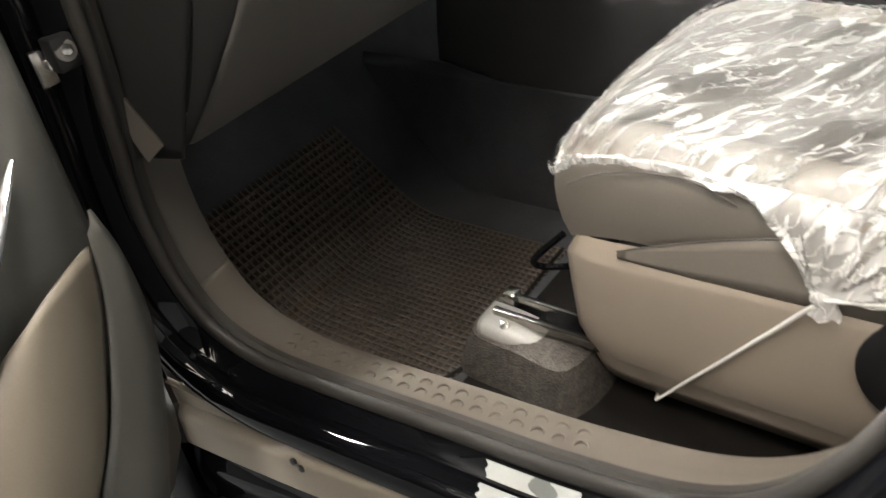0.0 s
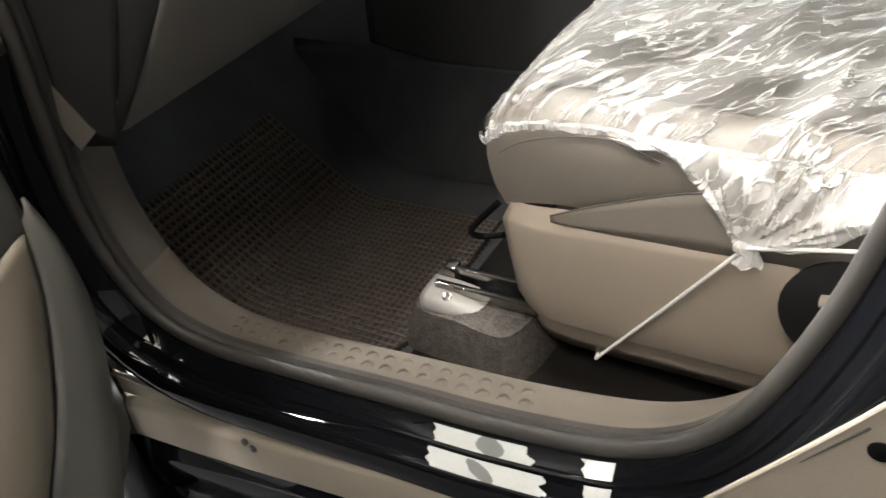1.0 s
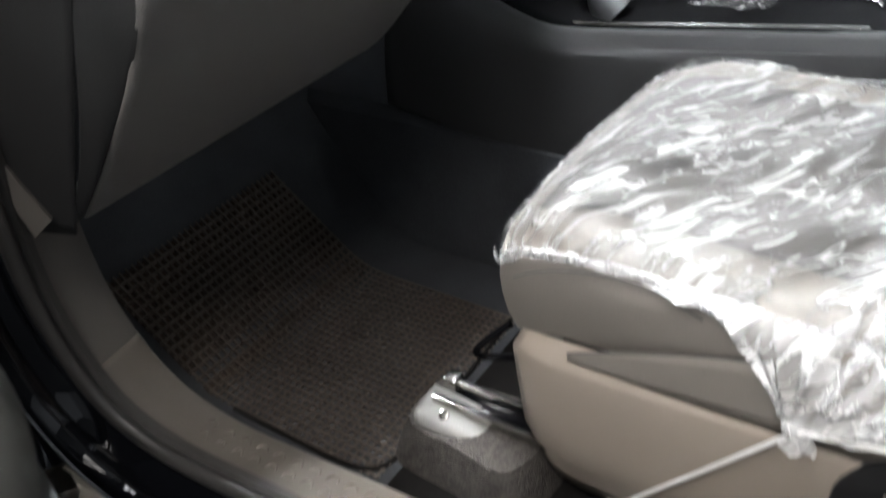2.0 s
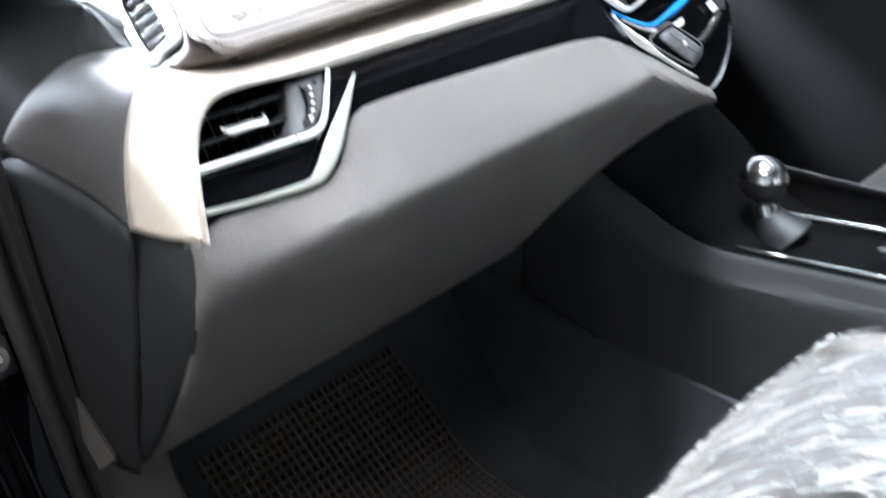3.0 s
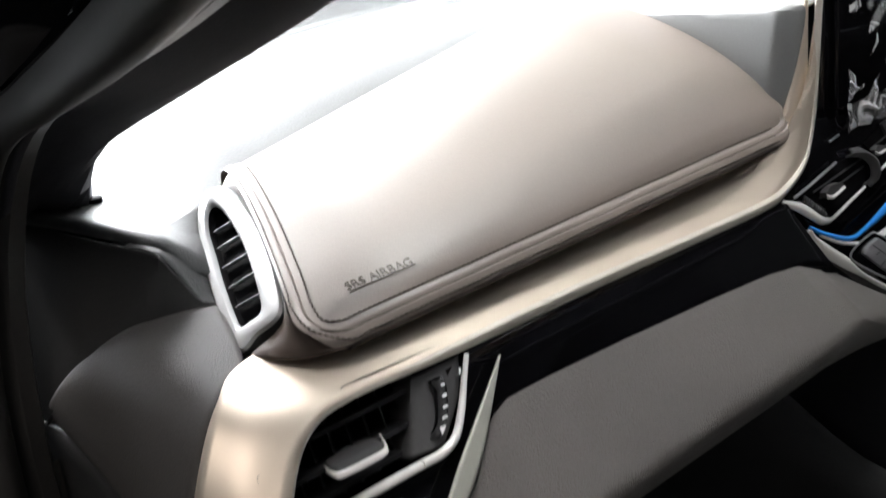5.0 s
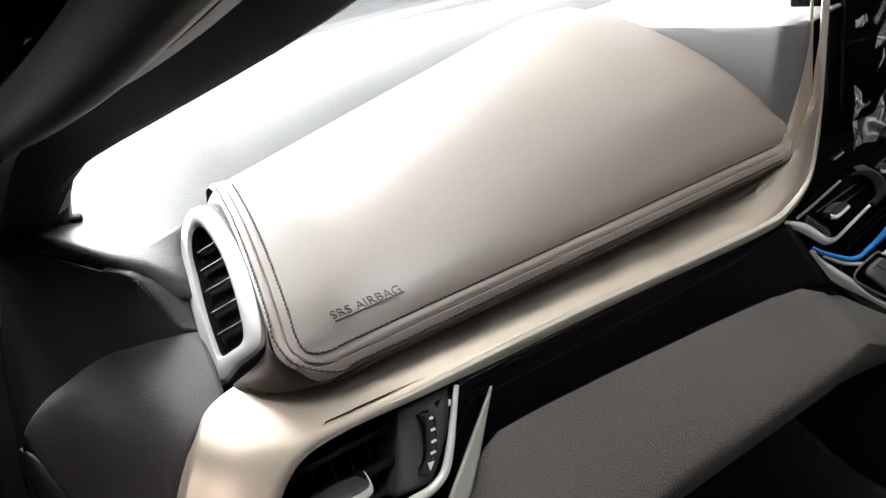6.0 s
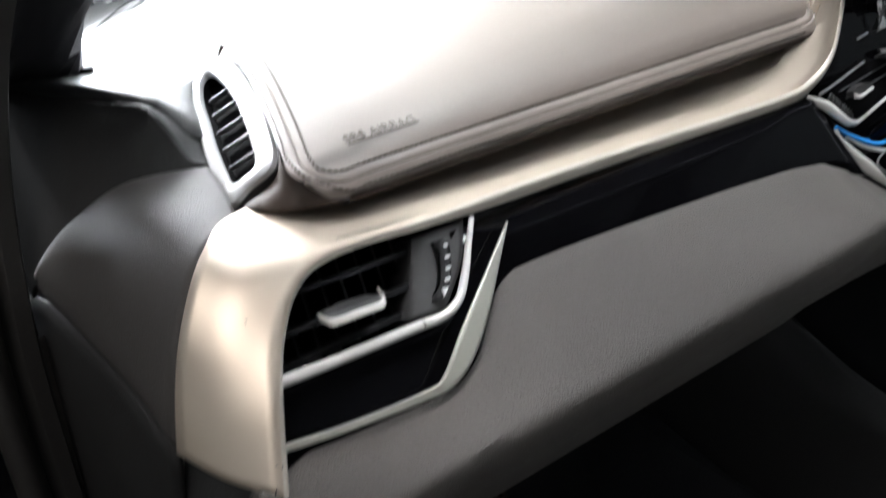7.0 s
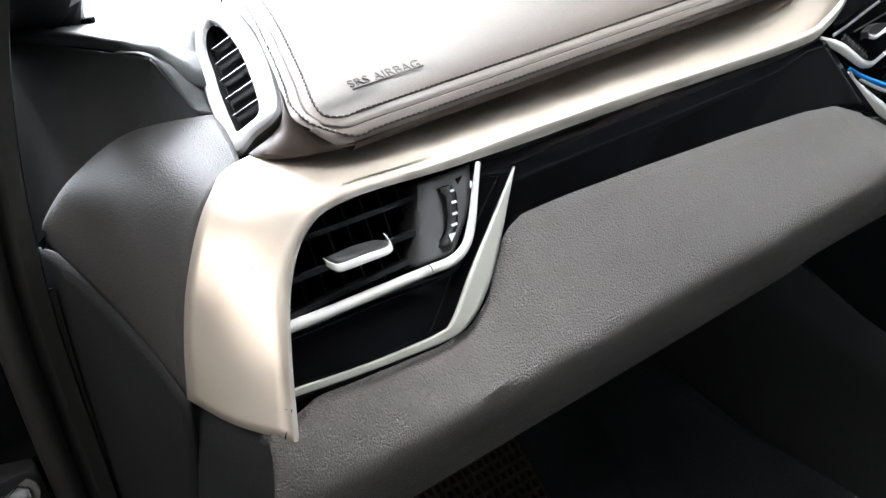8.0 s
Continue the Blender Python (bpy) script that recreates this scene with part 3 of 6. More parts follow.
# Added panel: closes a gap where the lit ground shows through.
part("gap_filler", box((0.625, 1.09, -0.10), (0.635, 1.70, 0.32), 0), M_DARK, body, "dark filler hiding the lit ground behind the sill")
part("front_wing", _wing, M_PAINT, body, "gloss black front wing", shell=0.006)
part("cowl_side", grid_bm([[(x, y, z) for x, z in ((0.55, 1.03), (0.60, 1.045), (0.80, 1.045))] for y in np.linspace(1.06, 1.60, 5)]), M_PAINT, body, shell=0.006)

# front pillar trim, from the dashboard up to the roof
apillar = thing("pillar_trim", (0.74, 0.98, 1.10), "charcoal cloth covered front pillar trim", "pillar trim", "structure")
part("cover", loft([[(0.672, 0.985, 1.075), (0.694, 0.93, 1.162), (0.700, 0.78, 1.234), (0.718, 0.52, 1.345), (0.755, 0.22, 1.475)],
                    [(0.702, 1.050, 1.085), (0.716, 0.955, 1.178), (0.722, 0.79, 1.240), (0.755, 0.52, 1.375), (0.82, 0.20, 1.50)],
                    [(0.738, 1.032, 1.080), (0.747, 0.96, 1.150), (0.792, 0.70, 1.270), (0.84, 0.44, 1.42), (0.90, 0.20, 1.52)],
                    [(0.748, 1.040, 1.080), (0.762, 1.005, 1.150), (0.810, 0.76, 1.275), (0.85, 0.50, 1.42), (0.91, 0.26, 1.53)]], 30, 14), M_CLOTH, apillar, shell=0.006)

part("foot_clip", disc((0.752, 1.034, 1.0885), (0, 0, 1), 0.006, 0.005, 16), M_VOID, apillar, "small black foot clip")

# inner trim at the foot of the opening: kick panel, sill scuff plate
scuff = thing("sill_scuff_plate", (0.72, 0.6, 0.32), "dark moulded sill scuff plate with two rows of bumps", "scuff plate")
plate = part("plate", opening_sweep([(0.006, 0.012), (0.011, 0.020), (0.010, 0.030), (0.014, 0.040), (0.020, 0.060), (0.026, 0.085), (0.036, 0.104), (0.06, 0.114), (0.17, 0.118)], 130, 0.13, 0.535), M_SILL, scuff, shell=0.003)
_c = smooth_line(SEAL, 480)
_c = _c[(_c[:, 1] > 0.3) & (_c[:, 1] < 1.0) & (_c[:, 2] < 0.40)]
_bump = None
for row, (n, side) in enumerate(((0.0235, 0.074), (0.0172, 0.051))):
    for k in range(17):
        y = 0.412 - 0.009 * row + 0.0300 * k
        at = Vector((float(np.interp(y, _c[:, 1], _c[:, 0])) + side, y, float(np.interp(y, _c[:, 1], _c[:, 2])) - n))
        if _bump is None:
            ob = part("bump", tube([(-0.008, -0.0082, -0.0006), (0.000, -0.0082, 0.0010), (0.0050, -0.0066, 0.0014), (0.0078, -0.0025, 0.0016), (0.0078, 0.0025, 0.0016), (0.0050, 0.0066, 0.0014), (0.000, 0.0082, 0.0010), (-0.008, 0.0082, -0.0006)], [0.0010, 0.0018, 0.0020, 0.0018, 0.0010], 24, 7), M_SILL, plate)
            _bump = ob.data
        else:
            ob = new("bump", _bump)
            ob.parent = plate
        ob.location = at
kick = thing("kick_panel", (0.70, 0.93, 0.40), "plastic kick panel beside the footwell, darkened for shade", "trim", "structure")
part("panel", opening_sweep([(0.0065, 0.012), (0.0115, 0.020), (0.0105, 0.030), (0.0145, 0.040), (0.0205, 0.060), (0.0265, 0.085), (0.0365, 0.104), (0.06, 0.1135), (0.20, 0.118)], 90, 0.53, 0.70), M_KICK, kick, shell=0.003)
part("corner_clip", slab([(0.6665, 0.940, 0.655), (0.661, 0.966, 0.700), (0.6565, 0.988, 0.748), (0.654, 0.984, 0.66), (0.6556, 0.970, 0.630)], (0.004, 0.004, 0)), M_KICK, kick, "grey triangular end clip")

# ---- dashboard ----
dash = thing("dashboard", (1.0, 0.9, 0.64), "two-tone leather dashboard with champagne trim, passenger side", "dashboard")
CREST = lambda x: 0.985 + 0.18 * (x - 0.85)


def smooth_profile(points):
    c = smooth_line(points, 160)
    return c[:, 0], c[:, 1]


# height of the pad's skin from its front seam to its crest, at both ends
PAD_NEAR = smooth_profile([(0, 1.0600), (0.039, 1.0648), (0.093, 1.0690), (0.243, 1.0770), (0.543, 1.0882), (0.784, 1.0925), (1, 1.0925)])
PAD_FAR = smooth_profile([(0, 1.0668), (0.012, 1.0762), (0.045, 1.0870), (0.135, 1.1025), (0.305, 1.1203), (0.519, 1.1345), (0.77, 1.1430), (1, 1.1440)])
PAD_FRONT, PAD_RIGHT = 0.8095, 1.2510


def pad_surface(x, y):
    """Height of the pad's upper skin."""
    yc = CREST(x)
    q, w = (y - PAD_FRONT) / (yc - PAD_FRONT), min(1, max(0, (x - 0.80) / 0.45))
    z = (1 - w) * np.interp(q, *PAD_NEAR) + w * np.interp(q, *PAD_FAR)
    z += min(1, max(0, q) * 5) * (0.010 * w - 0.010 * max(0, (x - 1.175) / 0.075) ** 1.7)
    return float(z - np.interp(y - yc, (0, 0.02, 0.035, 0.045, 0.05), (0, 0.005, 0.014, 0.03, 0.055)))


def pad_left(y):
    """The inner seam at the near end, rounded into the front seam."""
    k = (y - PAD_FRONT) / 0.17
    x = 0.8025 + 0.046 * k + 0.008 * k * (1 - k)
    r = 0.012
    d = min(r, max(0.0, y - PAD_FRONT))
    return x + r - math.sqrt(r * r - (r - d) ** 2)


def pad_right(y):
    r = 0.007
    d = min(r, max(0.0, y - PAD_FRONT))
    return PAD_RIGHT - (r - math.sqrt(r * r - (r - d) ** 2))


_rows = []
for s in np.r_[0, np.linspace(0.02, 0.30, 22) ** 1.6, np.linspace(0.17, 1, 50)]:
    row = []
    for u in np.r_[np.linspace(0, 0.04, 6)[:-1], np.linspace(0.04, 0.96, 44), np.linspace(0.96, 1, 6)[1:]]:
        x = 0.80 + 0.45 * u
        y = 0.0
        for _ in range(3):
            y = PAD_FRONT + (CREST(x) + 0.05 - PAD_FRONT) * s
            x = pad_left(y) + (pad_right(y) - pad_left(y)) * u
        row.append((x, y, pad_surface(x, y)))
    _rows.append(row)
pad = part("airbag_pad", grid_bm(_rows), M_PAD, dash, "pale stitched leather pad over the airbag")

# border of the pad: from the inner seam over a groove and the outer seam, rolled under
PAD_EDGE = smooth_line([r[0] for r in _rows[::-1]][:-1:2] + _rows[0][::3] + [r[-1] for r in _rows[1::3]], 420)
_flat = PAD_EDGE.copy()
_flat[:, 2] = 0
_d = np.gradient(_flat, axis=0)
PAD_OUT = np.stack([_d[:, 1], -_d[:, 0], np.zeros(len(_d))], 1)
PAD_OUT /= np.linalg.norm(PAD_OUT, axis=1)[:, None]
BORDER_NEAR = np.array([(0, 0), (0.003, 0.0002), (0.0052, 0.0), (0.0060, -0.0016), (0.0068, 0.0), (0.009, 0.0003), (0.0115, -0.0004), (0.0135, -0.0022), (0.0150, -0.0060), (0.0155, -0.012), (0.0140, -0.020), (0.0100, -0.026), (0.0, -0.028), (-0.02, -0.028)])
BORDER_FRONT = np.array([(0, 0), (0.0030, -0.0010), (0.0046, -0.0024), (0.0051, -0.0042), (0.0066, -0.0044), (0.0080, -0.0065), (0.0088, -0.0090), (0.0090, -0.0115), (0.0084, -0.0140), (0.0064, -0.0168), (0.0024, -0.0190), (-0.0060, -0.0206), (-0.020, -0.0212), (-0.045, -0.0216)])


def border(k, inset=None):
    """The border's section at one place along the edge, or one point of it."""
    w = float(np.clip((PAD_OUT[k] @ (0, -1, 0) - 0.45) / 0.5, 0, 1)) if PAD_EDGE[k][0] < 1.0 else 1.0
    prof = BORDER_NEAR + (BORDER_FRONT - BORDER_NEAR) * w * w * (3 - 2 * w)
    return [PAD_EDGE[k] + PAD_OUT[k] * a + np.array((0, 0, h)) for a, h in (prof if inset is None else prof[inset:inset + 1])]


PAD_TURN = int(np.argmax((PAD_EDGE[:, 0] > 0.8165) & (PAD_EDGE[:, 1] < PAD_FRONT + 0.03)))
part("pad_border", grid_bm([border(k)[:8] for k in range(420)]), M_PAD, pad, "pale leather border between two seams")
part("pad_skirt", grid_bm([border(k)[7:] for k in range(PAD_TURN, 420)]), M_PADSHADE, pad, "leather strip folded under the pad, darkened for its shade")
part("top_cover", loft([[(0.655, 1.10, 1.087), (0.703, 1.042, 1.087), (0.758, 0.930, 1.086), (0.80, 0.925, 1.05), (1.0, 0.90, 1.03), (1.40, 0.88, 1.04), (2.05, 0.92, 1.06)],
                        [(0.655, 1.15, 1.09), (0.72, 1.09, 1.088), (0.79, 1.0, 1.078), (0.84, 0.99, 1.055), (1.0, 1.04, 1.055), (1.40, 1.05, 1.085), (2.05, 1.02, 1.075)],
                        [(0.67, 1.20, 1.09), (0.74, 1.2, 1.087), (0.80, 1.2, 1.085), (0.86, 1.2, 1.082), (1.0, 1.22, 1.085), (1.40, 1.24, 1.10), (2.05, 1.18, 1.08)],
                        [(0.72, 1.36, 1.06), (0.80, 1.39, 1.06), (0.86, 1.42, 1.06), (0.9, 1.43, 1.06), (1.0, 1.45, 1.06), (1.40, 1.48, 1.06), (2.05, 1.36, 1.05)]], 60, 24), M_TOP, dash, "grey grained dashboard top", shell=0.006)


# flank of the screen cowl that rises at the end of the pad
_rows = []
for y in np.r_[np.linspace(0.811, 0.835, 10), np.linspace(0.84, 1.10, 22)]:
    top = 1.159 - 0.155 * (y - 0.820)
    low = min(pad_surface(1.249, min(y, CREST(1.245))) - 0.014, top - 0.012)
    x = PAD_RIGHT - 0.003 + 0.017 * max(0, 1 - (y - 0.811) / 0.016) ** 2
    _rows.append([(x, y, low - 0.04)] + [(x + 0.003 * q, y, low + (top - low) * q) for q in np.linspace(0, 0.96, 12)]
                 + [(x + 0.0035, y, top - 0.001), (x + 0.005, y, top), (x + 0.03, y + 0.002, top + 0.003), (x + 0.09, y + 0.004, top + 0.006), (1.62, y + 0.01, top + 0.02)])
part("screen_cowl", grid_bm(_rows), M_COWL, dash, "grained cowl beside the screen, lightened for the light on it", shell=0.003)


# seams and stitches of the pad
def seam(points, name, count):
    line = part(name, tube(points, 0.00040, 140, 6), M_THREAD, pad)
    at = smooth_line(points, count * 2)
    bm = bmesh.new()
    for i in range(0, len(at) - 1, 2):
        a, b = Vector(at[i]), Vector(at[i + 1])
        mid, d = (a + b) / 2, (b - a).normalized()
        side = d.cross(Vector((0, 0, 1))).normalized()
        d = (d + 0.28 * side).normalized()
        side = d.cross(Vector((0, 0, 1))).normalized()
        q = [mid + d * 0.0015 * u + side * 0.0006 * v for u, v in ((-1, -0.4), (-0.7, -1), (0.7, -1), (1, -0.4), (1, 0.4), (0.7, 1), (-0.7, 1), (-1, 0.4))]
        top = [bm.verts.new(mid + (p - mid) * 0.7 + Vector((0, -0.0003, 0.0010))) for p in q]
        low = [bm.verts.new(p) for p in q]
        bm.faces.new(top)
        for i2 in range(8):
            bm.faces.new((low[i2], low[(i2 + 1) % 8], top[(i2 + 1) % 8], top[i2]))
    st = part("stitching", bm, M_THREAD, line)
    st["kind"] = "stuff"


_last = int(np.argmax(PAD_EDGE[:, 0] > 1.238))
seam([border(k, 0)[0] + np.array((0, 0, 0.0003)) for k in range(34, _last, 5)], "seam", 172)
seam([border(k, 6)[0] + PAD_OUT[k] * 0.0002 + np.array((0, 0, 0.0004)) for k in range(34, _last, 5)], "seam", 172)
part("groove", tube([border(k, 3)[0] for k in range(34, _last, 5)], 0.0007, 160, 6), M_THREAD, pad, "dark groove between the seams")

# raised lettering
_c = bpy.data.curves.new("lettering", "FONT")
_c.body, _c.size, _c.extrude = "SRS AIRBAG", 0.0115, 0.0002
_c.align_x, _c.offset = "LEFT", -0.00012
_t = new("lettering_source", _c)
bpy.context.view_layer.update()
_me = bpy.data.meshes.new_from_object(_t.evaluated_get(bpy.context.evaluated_depsgraph_get()))
bpy.data.objects.remove(_t)
_w = max(v.co.x for v in _me.vertices)
_bm = bmesh.new()
_bm.from_mesh(_me)
for v in _bm.verts:
    x = 0.8305 + v.co.x / _w * 0.0462
    y = 0.8222 - 0.003 * v.co.x / _w + v.co.y * 0.66
    v.co = (x, y, pad_surface(x, y) + 0.0004 + v.co.z)
part("lettering", _bm, M_THREAD, pad, "embossed words SRS AIRBAG")
part("underline", tube([(x, 0.8208 - 0.003 * (x - 0.8305) / 0.0462, pad_surface(x, 0.8208) + 0.0003) for x in np.linspace(0.8312, 0.8768, 8)], 0.0005, 20, 6), M_THREAD, pad)

# champagne trim: upright cheek, shelf below the pad, and the rise beside the screen
_O = [(0.692, 0.777, 0.956), (0.6995, 0.782, 0.987), (0.7115, 0.791, 1.015), (0.735, 0.811, 1.039), (0.765, 0.836, 1.042), (0.85, 0.85, 1.041), (1.00, 0.85, 1.040), (1.17, 0.846, 1.039), (1.209, 0.837, 1.041), (1.244, 0.821, 1.044), (1.2650, 0.8140, 1.060), (1.2690, 0.8125, 1.09), (1.2660, 0.8135, 1.20)]
_I = [(0.719, 0.716, 0.953), (0.732, 0.736, 0.985), (0.748, 0.757, 1.010), (0.769, 0.772, 1.027), (0.798, 0.779, 1.031), (0.867, 0.784, 1.025), (1.005, 0.786, 1.021), (1.185, 0.784, 1.016), (1.230, 0.786, 1.0205), (1.260, 0.790, 1.037), (1.2745, 0.797, 1.068), (1.2780, 0.80, 1.10), (1.2730, 0.805, 1.20)]
_mid = [tuple((np.array(a) + np.array(b)) / 2 + np.array(k)) for a, b, k in zip(_O, _I, [(-0.003, -0.002, 0)] * 2 + [(-0.002, -0.002, 0.002)] * 2 + [(0, -0.001, 0.001)] * 8)]
trim = part("champagne_trim", loft([_O, _mid, _I], 150, 9), M_TRIM, dash, "satin champagne metal-look trim strip", shell=0.004)
_i3, _o3 = smooth_line(_I, 160), smooth_line(_O, 160)
_w3 = _o3 - _i3
_w3 /= np.linalg.norm(_w3, axis=1)[:, None]
_n3 = np.cross(np.gradient(_i3, axis=0), _w3)
_n3 /= np.linalg.norm(_n3, axis=1)[:, None]
_n3 *= np.sign((_n3 * (np.array((0.6, 0.4, 1.3)) - _i3)).sum(1))[:, None]
_slim = np.interp(np.linspace(0, 1, 160), (0, 0.22, 0.34), (0.5, 0.5, 1))
part("bright_lip", grid_bm([[i + (w * a + n * b) * k for i, w, n, k in zip(_i3, _w3, _n3, _slim)] for a, b in ((0.0045, 0.0005), (0.0042, 0.0034), (0.0025, 0.0039), (0.0, 0.0034), (-0.0012, 0.0016), (-0.0014, -0.004))]), M_LIP, trim, "pale satin lip along the trim edge")

# gloss black fascia strip, beyond the vent
_fx = np.linspace(0.868, 1.262, 30)
part("fascia_strip", grid_bm([[on_face(x if x < 1.2 else 1.2 + (x - 1.2) * (float(np.interp(z, (0.948, 0.975, 1.016), (1.257, 1.243, 1.224))) - 1.2) / 0.062, z, -0.004) for z in np.linspace(float(np.interp(x, [1.16, 1.2, 1.235, 1.262], [0.93, 0.962, 0.957, 0.948])), 1.016, 6)] for x in _fx]), M_GLOSS, dash, "gloss black fascia strip", shell=0.004)

# side air vent
vent = thing("dash_vent", (0.80, 0.77, 0.96), "black rectangular dashboard air vent with chrome edging", "air vent")
# Well blackened to put the shade inside the vent into its colour.
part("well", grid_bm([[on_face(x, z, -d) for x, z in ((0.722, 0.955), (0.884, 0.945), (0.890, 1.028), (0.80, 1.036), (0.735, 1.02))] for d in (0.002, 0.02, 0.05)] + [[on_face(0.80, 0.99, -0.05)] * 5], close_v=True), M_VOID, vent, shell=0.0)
for z0, z1, deep in ((1.0225, 1.0155, -0.011), (1.0070, 0.9998, -0.009), (0.9925, 0.9885, -0.012)):
    part("slat", loft([[on_face(x, z0 + (z1 - z0) * (x - 0.74) / 0.105 + h, deep - d) for x in (0.735, 0.79, 0.848)] for h, d in ((0.0, 0.022), (0.0012, 0.010), (0.0016, 0.002), (0.0008, -0.0006), (-0.0006, -0.0006), (-0.0014, 0.002), (-0.0010, 0.022))], 12, 16), M_LOUVRE, vent)
for k in range(8):
    x = 0.748 + 0.0125 * k
    part("vane", slab([on_face(x, 0.985, -0.020), on_face(x + 0.003, 1.026, -0.020), on_face(x + 0.003, 1.026, -0.042), on_face(x, 0.985, -0.042)], (0.0009, 0, 0)), M_LOUVRE, vent)
_tab = part("tab", loft([[on_face(0.7745, 1.0090, -0.004), on_face(0.790, 1.0085, -0.004), on_face(0.8045, 1.0065, -0.004)],
                         [on_face(0.7715, 1.0082, 0.006), on_face(0.788, 1.0072, 0.007), on_face(0.8050, 1.0052, 0.006)],
                         [on_face(0.7725, 1.0062, 0.0108), on_face(0.788, 1.0050, 0.0122), on_face(0.8035, 1.0036, 0.0108)],
                         [on_face(0.7735, 1.0030, 0.0100), on_face(0.788, 1.0018, 0.011), on_face(0.8025, 1.0006, 0.0100)],
                         [on_face(0.776, 1.0015, -0.004), on_face(0.788, 1.0008, -0.004), on_face(0.802, 1.0000, -0.004)]], 14, 18), M_HOOD, vent, "sliding vent tab", shell=0.001)
part("tab_edge", loft([[on_face(0.7690, 1.0092 + h, 0.005 + d), on_face(0.7700, 1.0064 + h, 0.0100 + d), on_face(0.7735, 1.0046 + h, 0.0122 + d), on_face(0.788, 1.0034 + h, 0.0136 + d), on_face(0.8010, 1.0022 + h, 0.0122 + d), on_face(0.8052, 1.0036 + h, 0.0100 + d), on_face(0.8072, 1.0072 + h, 0.004 + d)]
                       for h, d in ((0.0014, -0.0008), (0.0012, 0.0002), (0.0, 0.0006), (-0.0014, 0.0004), (-0.0018, -0.0008))], 44, 14), M_BAR, _tab, "satin chrome edge", shell=0.0006)
part("dial_housing", loft([[on_face(0.846, 1.0215, -0.030), on_face(0.836, 1.003, -0.030), on_face(0.823, 0.986, -0.030)],
                           [on_face(0.8462, 1.0215, -0.012), on_face(0.8362, 1.003, -0.011), on_face(0.8232, 0.986, -0.009)],
                           [on_face(0.8485, 1.0213, -0.0075), on_face(0.8395, 1.003, -0.006), on_face(0.8270, 0.986, -0.004)],
                           [on_face(0.862, 1.0205, -0.005), on_face(0.853, 1.002, -0.003), on_face(0.838, 0.985, -0.001)],
                           [on_face(0.8815, 1.0195, -0.003), on_face(0.868, 1.001, -0.001), on_face(0.845, 0.984, 0.0)]], 18, 20), M_HOOD, vent, "dark recessed dial housing", shell=0.002)
_line = [(0.8592, 1.0150), (0.8583, 1.0105), (0.8567, 1.0062), (0.8538, 1.0002), (0.8492, 0.9948), (0.8432, 0.9900)]
_dial = part("dial", loft([[on_face(x - 0.0036, z + 0.0003, -0.0015) for x, z in _line], [on_face(x - 0.002, z, 0.0016) for x, z in _line], [on_face(x, z, 0.0026) for x, z in _line], [on_face(x + 0.002, z, 0.0016) for x, z in _line], [on_face(x + 0.0036, z - 0.0003, -0.0015) for x, z in _line]], 30, 14), M_DARK, vent, "ribbed thumbwheel", shell=0.001)
part("dial_slot", loft([[on_face(x - 0.0050, z + 0.0003, 0.0003 - 0.004 * (k == 0 or k == 5)) for k, (x, z) in enumerate(_line)], [on_face(x + 0.0046, z, 0.0003 - 0.004 * (k == 0 or k == 5)) for k, (x, z) in enumerate(_line)]], 30, 4), M_VOID, vent, "black slot round the thumbwheel", shell=0.0006)
_at = smooth_line(_line, 23)
for x, z in _at[1:-1]:
    part("dial_rib", tube([on_face(x - 0.0031, z + 0.0003, 0.0012), on_face(x, z, 0.0032), on_face(x + 0.0031, z - 0.0003, 0.0012)], 0.00028, 5, 5), M_DARK, _dial)
for k, w in ((2, 0.0013), (6, 0.0016), (10, 0.0018), (14, 0.0019)):
    x, z = _at[k]
    part("mark", slab([on_face(x - w, z - 0.0004, 0.0036), on_face(x + w, z - 0.0007, 0.0036), on_face(x + w, z + 0.0005, 0.0036), on_face(x - w, z + 0.0008, 0.0036)], (0, -0.0004, 0.0002)), M_WHITE, _dial)
x, z = _at[18]
part("mark", slab([on_face(x - 0.0020, z + 0.0012, 0.0036), on_face(x + 0.0026, z + 0.0002, 0.0036), on_face(x - 0.0022, z - 0.0028, 0.0036)], (0, -0.0004, 0.0002)), M_WHITE, _dial)
part("chrome_bar", tube([on_face(0.733, 0.9915, 0.003), on_face(0.767, 0.9885, 0.004), on_face(0.802, 0.9858, 0.004), on_face(0.8245, 0.9840, 0.004)], [0.0031, 0.0030, 0.0029], 30, 12), M_BAR, vent, "satin chrome bar under the louvres")
part("chrome_bar", tube([on_face(0.8255, 0.9839, 0.004), on_face(0.8409, 0.9828, 0.004), on_face(0.8535, 0.9860, 0.004), on_face(0.8637, 0.9953, 0.004), on_face(0.8733, 1.0067, 0.0035), on_face(0.8838, 1.0190, 0.003)], [0.0029, 0.0029, 0.0026, 0.0021, 0.0016], 50, 12), M_BAR, vent, "satin chrome bar curving up beside the dial")
part("lower_panel", loft([[on_face(0.726, 0.960, -0.003), on_face(0.80, 0.950, -0.003), on_face(0.845, 0.952, -0.003), on_face(0.885, 0.985, -0.003), on_face(0.912, 1.008, -0.003)],
                          [on_face(0.737, 0.988, -0.003), on_face(0.80, 0.983, -0.003), on_face(0.845, 0.979, -0.003), on_face(0.868, 0.998, -0.003), on_face(0.884, 1.014, -0.003)]], 40, 8), M_GLOSS, vent, "gloss black panel below the louvres", shell=0.003)
